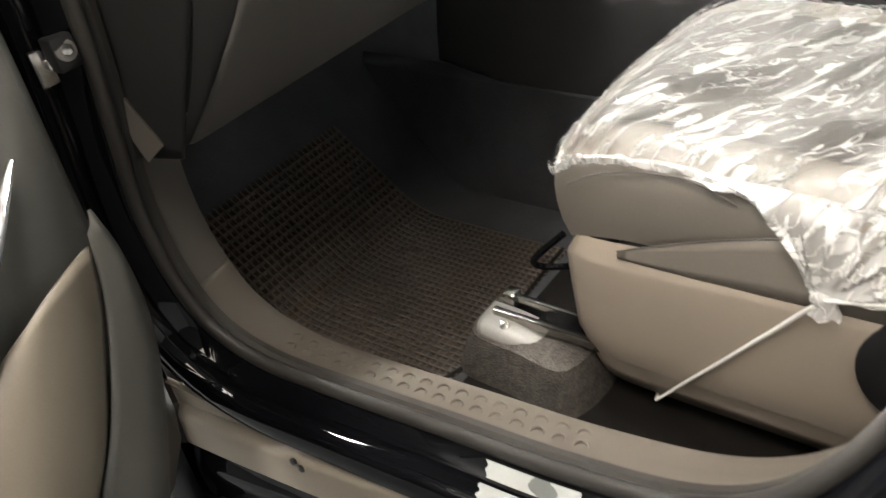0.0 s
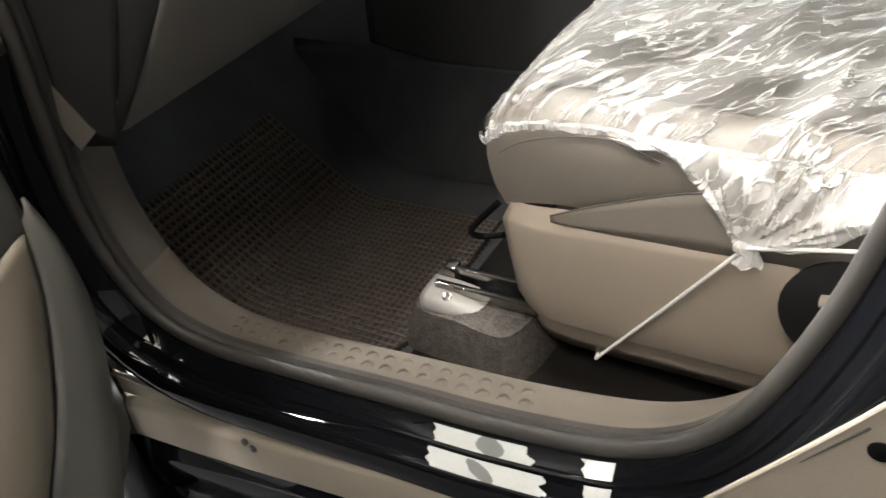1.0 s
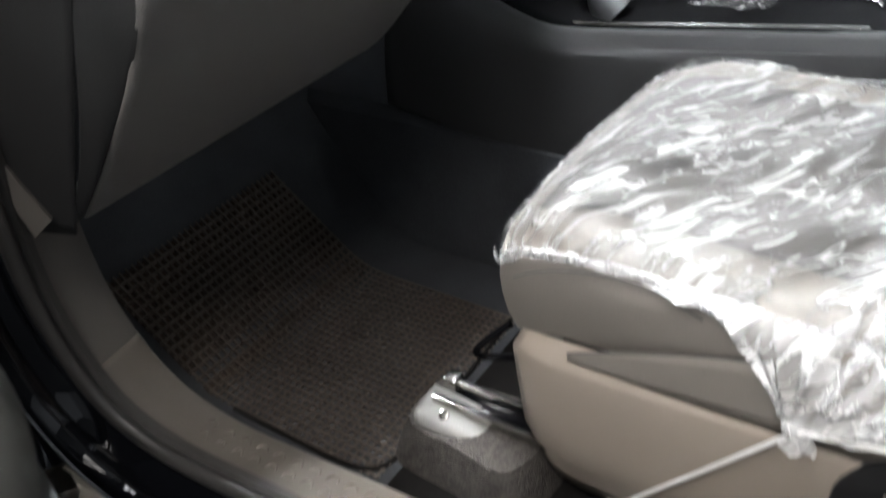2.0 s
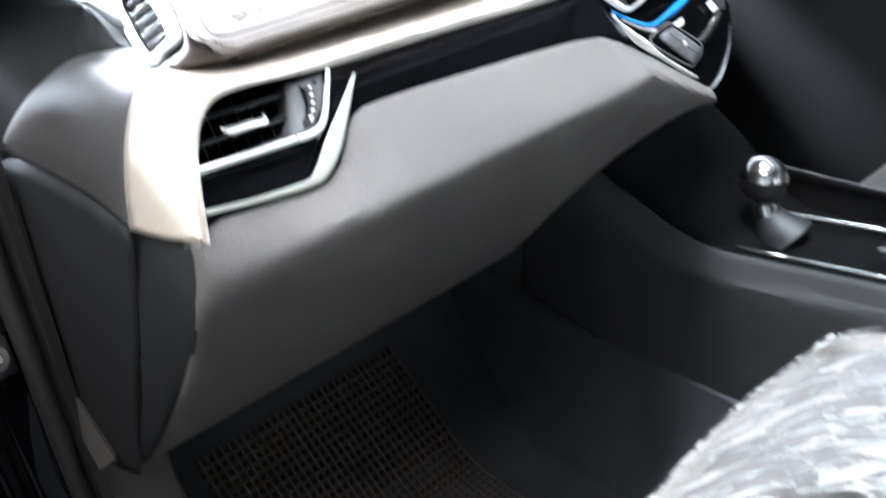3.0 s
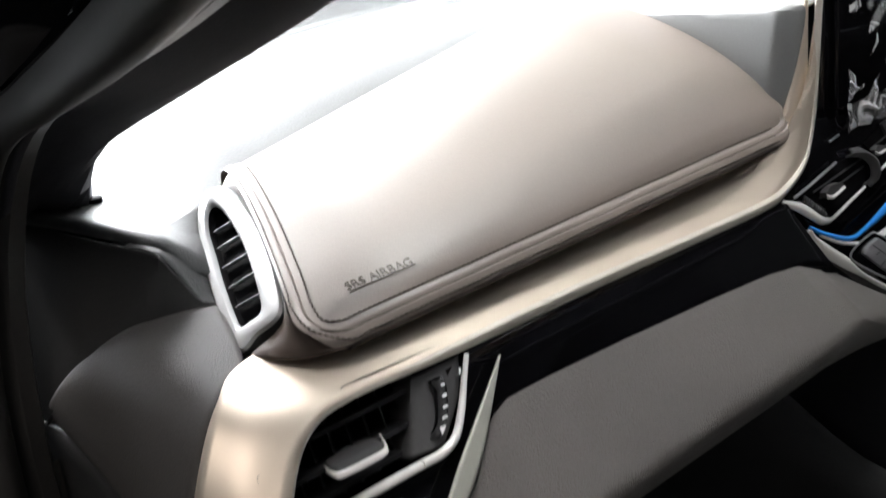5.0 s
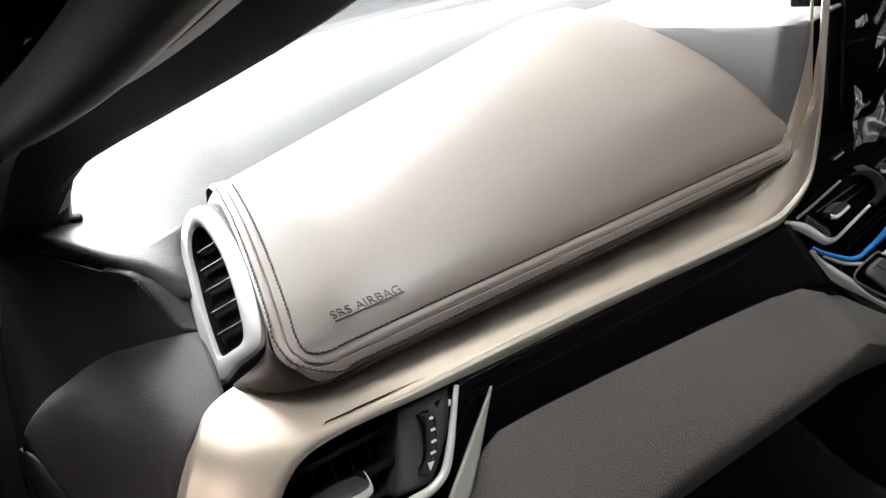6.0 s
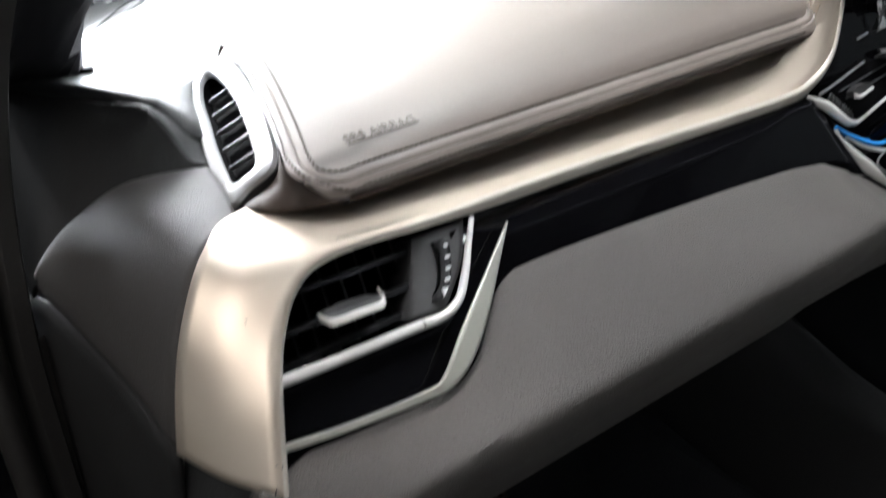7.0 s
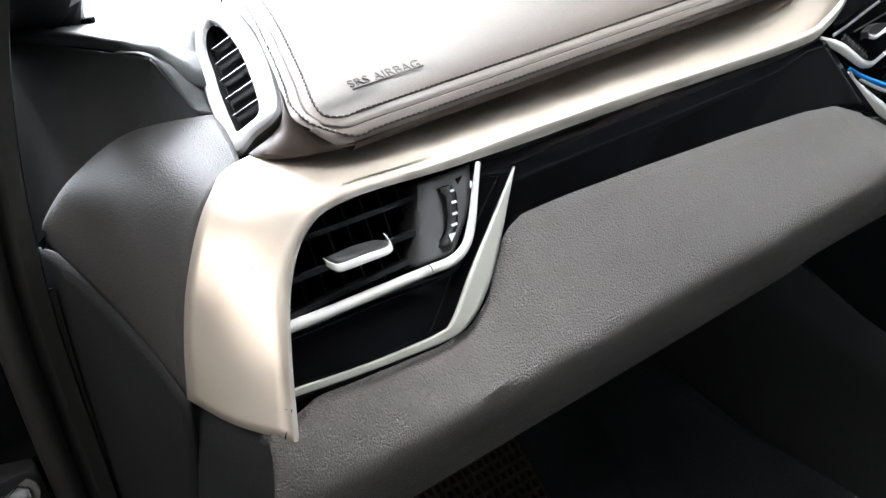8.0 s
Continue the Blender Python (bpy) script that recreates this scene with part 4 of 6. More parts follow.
part("blade_inlay", loft([[on_face(0.7275, 0.9655, 0.005), on_face(0.767, 0.9588, 0.005), on_face(0.8175, 0.9522, 0.005), on_face(0.836, 0.9535, 0.005), on_face(0.853, 0.9616, 0.005), on_face(0.873, 0.9776, 0.005), on_face(0.9052, 1.0094, 0.005)],
                          [on_face(0.7284, 0.9684, 0.006), on_face(0.769, 0.9617, 0.006), on_face(0.8130, 0.9570, 0.0065), on_face(0.8250, 0.9592, 0.007), on_face(0.8470, 0.9742, 0.007), on_face(0.875, 0.9911, 0.006), on_face(0.9055, 1.0100, 0.005)]], 90, 6), M_BLADE, vent, "pale silver curved inlay", shell=0.002)

# padded lower dash with the glove box
_top = [(0.70, 0.954), (0.722, 0.956), (0.735, 0.9575), (0.77, 0.953), (0.815, 0.9475), (0.838, 0.9475), (0.858, 0.955), (0.874, 0.970), (0.886, 0.980), (0.902, 0.9838), (0.93, 0.9840), (1.00, 0.9812), (1.10, 0.9762), (1.17, 0.9715), (1.205, 0.9665), (1.235, 0.9565), (1.27, 0.936), (1.33, 0.898), (1.415, 0.846)]


def glove_section(x, zt):
    yt = face_y(x, zt) + (0.05 * max(0, x - 1.2) / 0.2)
    k = max(0.0, (x - 1.2) / 0.215)
    base = 0.953 if x < 1.1 else min(0.953, zt - 0.006)
    low = 0.64 + 0.20 * k ** 1.5
    def z(a): return base + (low - base) * a
    yb = 0.707 + 0.022 * k
    pts = [(yt + 0.004, zt - 0.006), (yt + 0.001, zt), (yt - 0.004, zt - 0.001), (yt - 0.010, zt - 0.006), (0.55 * yb + 0.45 * (yt - 0.010), 0.5 * (zt - 0.006) + 0.5 * z(0.075)), (yb, z(0.075)), (yb + 0.001, z(0.12)), (0.716 + 0.016 * k, z(0.18)), (0.734 + 0.010 * k, z(0.265)), (0.770, z(0.43)),
           (0.826 - 0.01 * k, z(0.64)), (0.882 - 0.03 * k, z(0.84)), (0.915 - 0.05 * k, z(0.95)), (0.94 - 0.06 * k, z(1.0)), (1.0, z(0.98))]
    return smooth_line([(x, y, zz) for y, zz in pts], 70)


_rows = []
for x in np.r_[0.7000, 0.7004, 0.7012, 0.7025, 0.704, 0.7065, 0.711, np.linspace(0.717, 0.76, 9), np.linspace(0.77, 0.92, 26), np.linspace(0.94, 1.390, 30)]:
    zt = float(np.interp(x, [p[0] for p in _top], [p[1] for p in _top]))
    r = glove_section(x, zt)
    round_in = max(0.0, 0.7065 - x)
    r[:, 1] += 0.0065 - math.sqrt(max(0, 0.0065 ** 2 - round_in ** 2))
    r[:, 0] += np.maximum(0, r[:, 2] - 0.915) * 0.28 * max(0.0, 1 - (x - 0.70) / 0.06)
    _rows.append(r)
_tip, _last_row = np.array((1.402, 0.765, 0.850)), _rows[-1]
for x, f in ((1.3965, 0.85), (1.4005, 0.5), (1.402, 0.05)):
    r = _last_row.copy()
    r = _tip + (r - _tip) * f
    r[:, 0] = x
    _rows.append(r)
lower = part("lower_pad", grid_bm(_rows), M_GREY, dash, "grey grained padded glove box front", shell=0.004)
_seam = smooth_line([(0.7215, 0.7235, 0.9660), (0.7110, 0.7145, 0.9535), (0.7075, 0.7125, 0.942), (0.7035, 0.7130, 0.928), (0.7003, 0.7160, 0.912), (0.6995, 0.7235, 0.896), (0.6992, 0.7410, 0.869), (0.6992, 0.7770, 0.817), (0.6992, 0.8330, 0.752), (0.6992, 0.8890, 0.690), (0.6992, 0.9220, 0.655)], 51)
part("end_panel", loft([[(0.7010, 0.787, 0.9660), (0.690, 0.80, 0.89), (0.684, 0.86, 0.75), (0.682, 0.93, 0.645)],
                        [(0.7105, 0.754, 0.9660), (0.6945, 0.760, 0.90), (0.690, 0.835, 0.75), (0.690, 0.92, 0.65)],
                        [tuple(_seam[k]) for k in (0, 10, 20, 30, 40, 50)],
                        [tuple(_seam[k] + np.array((0.0022, 0.0050, 0))) for k in (0, 10, 20, 30, 40, 50)]], 40, 24), M_ENDPANEL, dash, "plastic dashboard end panel, darkened for its shade", shell=0.001)
part("panel_joint", tube([tuple(_seam[k] + np.array((0.0012, 0.0010, 0))) for k in range(0, 51, 5)], 0.0011, 60, 6), M_VOID, dash, "dark joint beside the glove box")
part("side_panel", loft([[(0.692, 0.779, 0.954), (0.688, 0.84, 0.968), (0.679, 0.93, 0.975), (0.668, 0.99, 0.965)],
                         [(0.690, 0.80, 0.89), (0.680, 0.86, 0.89), (0.672, 0.93, 0.89), (0.665, 1.0, 0.89)],
                         [(0.684, 0.87, 0.75), (0.674, 0.92, 0.75), (0.666, 0.97, 0.75), (0.66, 1.02, 0.75)],
                         [(0.682, 0.93, 0.63), (0.672, 0.96, 0.63), (0.664, 0.99, 0.63), (0.66, 1.03, 0.63)]], 20, 20), M_ENDPANEL, dash, "plastic dashboard side, blackened for its shade", shell=0.003)
part("shoulder", loft([[(0.765, 0.837, 1.041), (0.735, 0.812, 1.038), (0.7115, 0.792, 1.014), (0.6995, 0.783, 0.986), (0.692, 0.777, 0.956)],
                       [(0.772, 0.865, 1.046), (0.730, 0.85, 1.044), (0.704, 0.84, 1.020), (0.692, 0.835, 0.993), (0.688, 0.83, 0.970)],
                       [(0.777, 0.895, 1.049), (0.730, 0.897, 1.050), (0.698, 0.918, 1.026), (0.681, 0.943, 0.995), (0.677, 0.955, 0.975)],
                       [(0.779, 0.915, 1.044), (0.735, 0.925, 1.044), (0.700, 0.945, 1.020), (0.677, 0.965, 0.988), (0.672, 0.972, 0.968)]], 30, 20), M_SHOULDER, dash, "dark grained rounded dashboard shoulder", shell=0.003)
def along(points, n):
    """n places along straight legs."""
    p = np.array(points, float)
    far = np.r_[0, np.cumsum(np.linalg.norm(np.diff(p, axis=0), axis=1))]
    return np.stack([np.interp(np.linspace(0, far[-1], n), far, p[:, k]) for k in range(3)], 1)


_t = along([(0.778, 0.8965, 1.051), (0.7685, 0.9045, 1.0535), (0.754, 0.915, 1.0865), (0.703, 1.028, 1.088), (0.650, 1.145, 1.088)], 60)
_b = along([(0.778, 0.899, 1.046), (0.765, 0.900, 1.047), (0.735, 0.903, 1.046), (0.700, 0.925, 1.020), (0.645, 1.00, 0.940)], 60)
part("end_hood", grid_bm([_t + np.array((0.0012, 0.0018, -0.0004)), _t + np.array((0.0004, 0.0006, 0)), _t + np.array((-0.0004, -0.0008, -0.001))] + [_t + (_b - _t) * q for q in np.linspace(0.04, 1, 10)]), M_CORNER, dash, "charcoal plastic corner panel", shell=0.0)
# perforated speaker cover at the foot of the windscreen
_q = [np.array(p) for p in ((0.757, 1.10, 1.0885), (0.800, 1.17, 1.0870), (0.900, 1.345, 1.0755), (0.850, 1.36, 1.0755))]
grille = part("speaker_cover", grid_bm([[_q[0] * (1 - u) * (1 - v) + _q[1] * u * (1 - v) + _q[2] * u * v + _q[3] * (1 - u) * v for u in np.linspace(0, 1, 8)] for v in np.linspace(0, 1, 12)]), M_TOP, dash, "ribbed tweeter speaker cover", shell=0.004)
for k in range(26):
    v = 0.03 + 0.94 * k / 25
    a, b = _q[0] * (1 - v) + _q[3] * v, _q[1] * (1 - v) + _q[2] * v
    a, b = a + np.array((0, 0, 0.004 * math.sin(math.pi * v))), b + np.array((0, 0, 0.004 * math.sin(math.pi * v)))
    part("grille_rib", tube([a * 0.96 + b * 0.04 + np.array((0, 0, 0.002)), a * 0.04 + b * 0.96 + np.array((0, 0, 0.002))], 0.0011, 4, 5), M_TOP, grille)

# demister vent at the side of the pad
side_vent = thing("side_vent", (0.80, 0.88, 1.04), "silver framed black side air vent on the dashboard top", "air vent")


def on_vent(u, w, d=0.0):
    """u: along the opening from its lower rear end, w: across it, d: outward."""
    a, b = Vector((0.774, 0.855, 1.043)), Vector((0.834, 0.982, 1.094))
    along = (b - a)
    across = Vector((0.028, -0.026, 0.022))
    out = along.cross(across).normalized()
    if out.x > 0:
        out = -out
    return tuple(a + along * u + across * w + out * d)


_outer = [(-0.045, -0.02), (-0.012, 0.29), (0.006, 0.59), (0.050, 0.72), (0.17, 0.725), (0.393, 0.628), (0.645, 0.412), (0.92, 0.02), (1.003, -0.41), (0.92, -0.633), (0.738, -0.66), (0.455, -0.53), (0.125, -0.27)]
_inner = [(0.080, 0.0), (0.075, 0.20), (0.085, 0.35), (0.140, 0.388), (0.33, 0.302), (0.566, 0.13), (0.787, -0.135), (0.875, -0.33), (0.85, -0.475), (0.72, -0.48), (0.546, -0.37), (0.375, -0.27), (0.16, -0.10)]


_o, _i = ring(_outer, by_leg=True), ring(_inner, by_leg=True)
_steps = [(0.0, -0.010), (0.0, -0.001), (0.06, 0.0015), (0.2, 0.0025), (0.8, 0.0022), (0.93, 0.0010), (1.0, -0.0012)]
_steps = [(q, d + 0.002) for q, d in _steps]
part("frame", grid_bm([[on_vent(*(o + (i - o) * q), d) for o, i in zip(_o, _i)] for q, d in _steps], close_v=True), M_VENTFRAME, side_vent, "satin silver vent surround")
part("inner_wall", grid_bm([[on_vent(*(o + (i - o) * q), d) for o, i in zip(_o, _i)] for q, d in ((0.998, 0.0006), (1.01, -0.003), (1.015, -0.007))], close_v=True), M_VOID, side_vent, "inner wall of the vent, blackened for its shade")
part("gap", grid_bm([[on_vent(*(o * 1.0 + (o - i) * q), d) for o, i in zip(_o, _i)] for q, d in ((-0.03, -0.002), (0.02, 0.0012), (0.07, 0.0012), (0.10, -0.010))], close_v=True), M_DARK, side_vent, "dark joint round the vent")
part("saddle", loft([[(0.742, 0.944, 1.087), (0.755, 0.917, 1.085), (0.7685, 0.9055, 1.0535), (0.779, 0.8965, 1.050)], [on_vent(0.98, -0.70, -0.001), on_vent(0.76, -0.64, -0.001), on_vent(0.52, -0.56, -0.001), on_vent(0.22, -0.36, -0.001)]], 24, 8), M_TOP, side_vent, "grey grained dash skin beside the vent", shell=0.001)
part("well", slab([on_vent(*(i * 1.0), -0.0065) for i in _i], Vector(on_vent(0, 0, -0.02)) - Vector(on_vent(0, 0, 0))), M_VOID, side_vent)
for u, l, r in ((0.735, -0.43, -0.08), (0.615, -0.38, 0.07), (0.48, -0.31, 0.18), (0.345, -0.22, 0.28), (0.215, -0.12, 0.34)):
    part("louvre", slab([on_vent(u - 0.0025, l, -0.001), on_vent(u - 0.0025, r, -0.001), on_vent(u + 0.0025, r, -0.001), on_vent(u + 0.0025, l, -0.001)], Vector(on_vent(0.012, 0, -0.004)) - Vector(on_vent(0, 0, 0))), M_KEYPAD, side_vent)

# leather end of the pad, drawn from the outer seam to the vent and rounded under
def seam_at(y):
    return border(int(np.argmin(np.abs(PAD_EDGE[:PAD_TURN, 1] - y))), 7)[0]


_seam_side = [seam_at(y) for y in (0.985, 0.95, 0.91, 0.87, 0.838, 0.820)] + [border(PAD_TURN - 2, 7)[0], border(PAD_TURN + 14, 7)[0]]
_vent_side = [np.array(p) for p in (on_vent(1.0, -0.20, -0.001), on_vent(0.86, 0.12, -0.001), on_vent(0.64, 0.43, -0.001), on_vent(0.40, 0.635, -0.001), on_vent(0.17, 0.735, -0.002), on_vent(0.0, 0.56, -0.003), (0.7700, 0.8400, 1.0425), (0.8000, 0.8420, 1.0400))]
_bulge = [0.0005, 0.0005, 0.001, 0.0015, 0.003, 0.0055, 0.0080, 0.0060]
_out = [np.array((-0.35, -0.1, 0.6))] * 4 + [np.array((-0.3, -0.5, 0.5)), np.array((-0.3, -0.8, 0.2)), np.array((-0.35, -0.95, 0.0)), np.array((-0.1, -1.0, -0.2))]
part("pad_end", loft([_seam_side] + [[a + (b - a) * q + o * h * w for a, b, o, h in zip(_seam_side, _vent_side, _out, _bulge)] for q, w in ((0.12, 0.45), (0.45, 1.0), (0.75, 0.85), (0.93, 0.35))] + [_vent_side], 60, 24), M_PADSHADE, pad, "leather end of the pad beside the vent, darkened for shade")

# ---- centre stack ----
stack = thing("centre_stack", (1.35, 0.76, 0.86), "gloss black centre control stack with blue film strip", "control panel")


def on_stack(x, z, proud=0.0):
    return (x, 0.790 + 0.27 * (z - 1.014) - proud, z + 0.27 * proud)


def plate_on(name, outline, proud, depth, mat, parent, label=""):
    a = Vector(on_stack(1.3, 1.0, proud)) - Vector(on_stack(1.3, 1.0, proud - depth))
    return part(name, slab([Vector(on_stack(x, z, proud)) for x, z in outline], -a), mat, parent, label)


plate_on("panel", [(1.245, 1.03), (1.250, 1.0), (1.262, 0.972), (1.30, 0.943), (1.345, 0.909), (1.403, 0.858), (1.421, 0.857), (1.477, 0.896), (1.483, 0.937), (1.457, 0.975), (1.441, 1.012), (1.405, 1.045), (1.29, 1.062)], 0.0, 0.03, M_GLOSS, stack)
def band_on(name, low, high, p0, p1, mat, parent, label="", n=50, shell=0.001):
    """A raised strip between two lines on the panel."""
    rows = [[on_stack(x, z, p0) for x, z in low], [on_stack((x + u) / 2, (z + v) / 2, max(p0, p1) + 0.0012) for (x, z), (u, v) in zip(low, high)], [on_stack(x, z, p1) for x, z in high]]
    return part(name, loft(rows, n, 7), mat, parent, label, shell)


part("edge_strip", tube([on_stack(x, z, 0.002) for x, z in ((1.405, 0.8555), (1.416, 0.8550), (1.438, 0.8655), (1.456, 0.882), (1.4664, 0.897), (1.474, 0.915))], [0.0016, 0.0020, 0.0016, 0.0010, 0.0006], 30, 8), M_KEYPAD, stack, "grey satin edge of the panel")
band_on("chrome_blade", [(1.2526, 0.9775), (1.2573, 0.9640), (1.2640, 0.9545), (1.2951, 0.9309), (1.3283, 0.9090), (1.3583, 0.8878), (1.3805, 0.8750)],
        [(1.2530, 0.9784), (1.2610, 0.9690), (1.2822, 0.9520), (1.3032, 0.9360), (1.3250, 0.9150), (1.3560, 0.8935), (1.3817, 0.8761)], 0.003, 0.006, M_BAR, stack, "bright chrome blade along the panel edge")
_low = [(1.2504, 0.9800), (1.2646, 0.9702), (1.2805, 0.9616), (1.3013, 0.9525), (1.3169, 0.9492), (1.3353, 0.9508), (1.3604, 0.9535), (1.3898, 0.9612), (1.4231, 0.9720)]
_high = [(1.2517, 0.9813), (1.2671, 0.9723), (1.2856, 0.9632), (1.3040, 0.9556), (1.3180, 0.9535), (1.3400, 0.9573), (1.3630, 0.9635), (1.3890, 0.9710), (1.4148, 0.9776)]
band_on("film_strip", _low, _high, 0.006, 0.007, M_BLUE, stack, "blue protective film strip", 60)
band_on("film_strip", [(1.4180, 1.0130), (1.4201, 1.0000), (1.4225, 0.9860), (1.4300, 0.9822)], [(1.4200, 1.0140), (1.4290, 1.0070), (1.4344, 0.9968), (1.4400, 0.9860)], 0.006, 0.008, M_BLUE, stack, "blue protective film strip", 20)
band_on("film_fold", [(1.2660, 0.9680), (1.2922, 0.9530), (1.3181, 0.9428)], [(1.2665, 0.9688), (1.2950, 0.9540), (1.3240, 0.9440)], 0.005, 0.006, M_CORD, stack, "pale folded edge of the film", 20)
# gloss steps between the vents and the film
for k, line in enumerate(([(1.3047, 0.9600), (1.3177, 0.9645), (1.3540, 0.9690), (1.3897, 0.9755), (1.4101, 0.9870), (1.4149, 0.9957)], [(1.3060, 0.9680), (1.3250, 0.9705), (1.3525, 0.9745), (1.3850, 0.9820), (1.4060, 0.9900)])):
    part("gloss_step", tube([on_stack(x, z, 0.001) for x, z in line], 0.0022, 40, 8, flat=0.6), M_GLOSS, stack, "gloss black moulded step")
v = plate_on("centre_vent", [(1.2500, 1.0090), (1.3098, 1.0184), (1.3466, 1.0191), (1.3567, 0.9958), (1.3447, 0.9889), (1.2911, 0.9775), (1.2740, 0.9840)], 0.001, 0.004, M_VOID, stack, "black centre air vent")
band_on("vent_edge", [(1.2200, 1.0100), (1.2455, 0.9945), (1.2700, 0.9775), (1.2810, 0.9740), (1.2900, 0.9738), (1.3180, 0.9800), (1.3450, 0.9866)],
        [(1.2230, 1.0118), (1.2500, 1.0010), (1.2745, 0.9830), (1.2830, 0.9790), (1.2911, 0.9780), (1.3170, 0.9835), (1.3447, 0.9892)], 0.003, 0.004, M_BAR, v, "satin silver edge of the vent", 60)
band_on("vent_edge", [(1.2400, 1.0075), (1.2600, 1.0108), (1.3060, 1.0200)], [(1.2400, 1.0095), (1.2600, 1.0126), (1.3060, 1.0214)], 0.003, 0.003, M_FRAME, v, "satin silver edge of the vent", 20)
_wheel = band_on("vent_wheel", [(1.2500, 1.0030), (1.2650, 0.9900), (1.2790, 0.9805)], [(1.2548, 1.0066), (1.2700, 0.9945), (1.2837, 0.9826)], 0.003, 0.003, M_DARK, v, "ribbed dark thumbwheel", 20)
for k in range(9):
    x, z = 1.2530 + 0.0031 * k, 1.0040 - 0.0023 * k
    part("rib", tube([on_stack(x - 0.0018, z - 0.0022, 0.0050), on_stack(x + 0.0018, z + 0.0022, 0.0050)], 0.0005, 4, 6), M_STEEL if k in (0, 4) else M_HOOD, _wheel)
for q in (0.3, 0.62):
    part("louvre", tube([on_stack(1.262 + 0.026 * q, 1.012 - 0.024 * q, 0.002), on_stack(1.350, 1.020 - 0.024 * q, 0.002)], 0.0012, 6, 6, flat=0.5), M_DARK, v)
_vt = plate_on("vent_tab", smooth_line([(1.2755, 1.0030), (1.2859, 1.0061), (1.3005, 1.0045), (1.3022, 1.0000), (1.2851, 0.9972), (1.2757, 0.9985)], 24), 0.010, 0.006, M_HOOD, v, "dark sliding vent tab")
band_on("tab_edge", [(1.2752, 0.9980), (1.2851, 0.9958), (1.3022, 0.9986)], [(1.2754, 1.0012), (1.2853, 0.9984), (1.3024, 1.0014)], 0.0105, 0.0105, M_BAR, _vt, "satin silver tab edge", 20)
v = plate_on("centre_vent", [(1.3560, 1.0240), (1.3875, 1.0319), (1.3999, 1.0247), (1.4117, 1.0070), (1.3775, 0.9973), (1.3700, 1.0118)], 0.001, 0.004, M_VOID, stack, "black centre air vent")
band_on("vent_edge", [(1.3738, 0.9940), (1.3950, 0.9990), (1.4142, 1.0034)], [(1.3745, 0.9972), (1.3950, 1.0018), (1.4142, 1.0062)], 0.003, 0.004, M_BAR, v, "satin silver edge of the vent", 20)
band_on("vent_edge", [(1.4142, 1.0036), (1.4095, 1.0150), (1.3950, 1.0360)], [(1.4128, 1.0058), (1.4072, 1.0150), (1.3925, 1.0360)], 0.003, 0.003, M_FRAME, v, "satin silver edge of the vent", 20)
for q in (0.35, 0.7):
    part("louvre", tube([on_stack(1.360 + 0.014 * q, 1.024 - 0.02 * q, 0.002), on_stack(1.394 + 0.016 * q, 1.030 - 0.02 * q, 0.002)], 0.0011, 6, 6, flat=0.5), M_DARK, v)
_vt = plate_on("vent_tab", smooth_line([(1.3570, 1.0180), (1.3650, 1.0200), (1.3734, 1.0178), (1.3732, 1.0140), (1.3630, 1.0135)], 16), 0.010, 0.005, M_HOOD, v, "dark sliding vent tab")
band_on("tab_edge", [(1.3562, 1.0150), (1.3630, 1.0122), (1.3734, 1.0130)], [(1.3564, 1.0168), (1.3632, 1.0142), (1.3736, 1.0150)], 0.0105, 0.0105, M_BAR, _vt, "satin silver tab edge", 16)
_bt = plate_on("button_strip", [(1.3849, 1.0343), (1.3936, 1.0360), (1.4047, 1.0164), (1.3962, 1.0160)], 0.004, 0.003, M_DARK, stack, "dark strip of small buttons")
for q in (0.2, 0.5, 0.8):
    part("button_line", tube([on_stack(1.3868 + 0.0113 * q, 1.0338 - 0.0183 * q, 0.0045), on_stack(1.3925 + 0.0111 * q, 1.0345 - 0.0190 * q, 0.0045)], 0.0008, 4, 5), M_STEEL, _bt)
part("round_divider", loft([[on_stack(1.330, 1.0260, 0.002), on_stack(1.3468, 1.0225, 0.003), on_stack(1.3640, 1.0080, 0.003), on_stack(1.3665, 0.9920, 0.003), on_stack(1.3570, 0.9850, 0.001)],
                            [on_stack(1.326, 1.0239, 0.007), on_stack(1.3440, 1.0195, 0.010), on_stack(1.3590, 1.0075, 0.011), on_stack(1.3610, 0.9937, 0.010), on_stack(1.3528, 0.9870, 0.006)],
                            [on_stack(1.322, 1.0210, 0.003), on_stack(1.3380, 1.0165, 0.006), on_stack(1.3510, 1.0060, 0.007), on_stack(1.3530, 0.9950, 0.006), on_stack(1.3470, 0.9895, 0.002)]], 30, 12), M_HOOD, stack, "charcoal rounded vent divider", shell=0.001)
part("groove_line", tube([on_stack(1.3022, 1.0398, 0.002), on_stack(1.3177, 1.0419, 0.002)], 0.0010, 6, 6), M_KEYPAD, stack)
_rim = ring([(1.3055, 0.937), (1.3159, 0.9427), (1.3429, 0.9463), (1.352, 0.9427), (1.3945, 0.9143), (1.3993, 0.9081), (1.3924, 0.8991), (1.3775, 0.8926), (1.367, 0.8933), (1.3169, 0.9257)], 60)
_k = plate_on("keypad_base", _rim, 0.007, 0.006, M_GLOSS, stack, "gloss black keypad surround")
part("keypad_rim", tube([on_stack(*p, 0.0072) for p in _rim] + [on_stack(*_rim[0], 0.0072)], 0.0009, 70, 6), M_FRAME, _k, "thin satin rim")
_mid = np.array((1.3605, 0.9190))
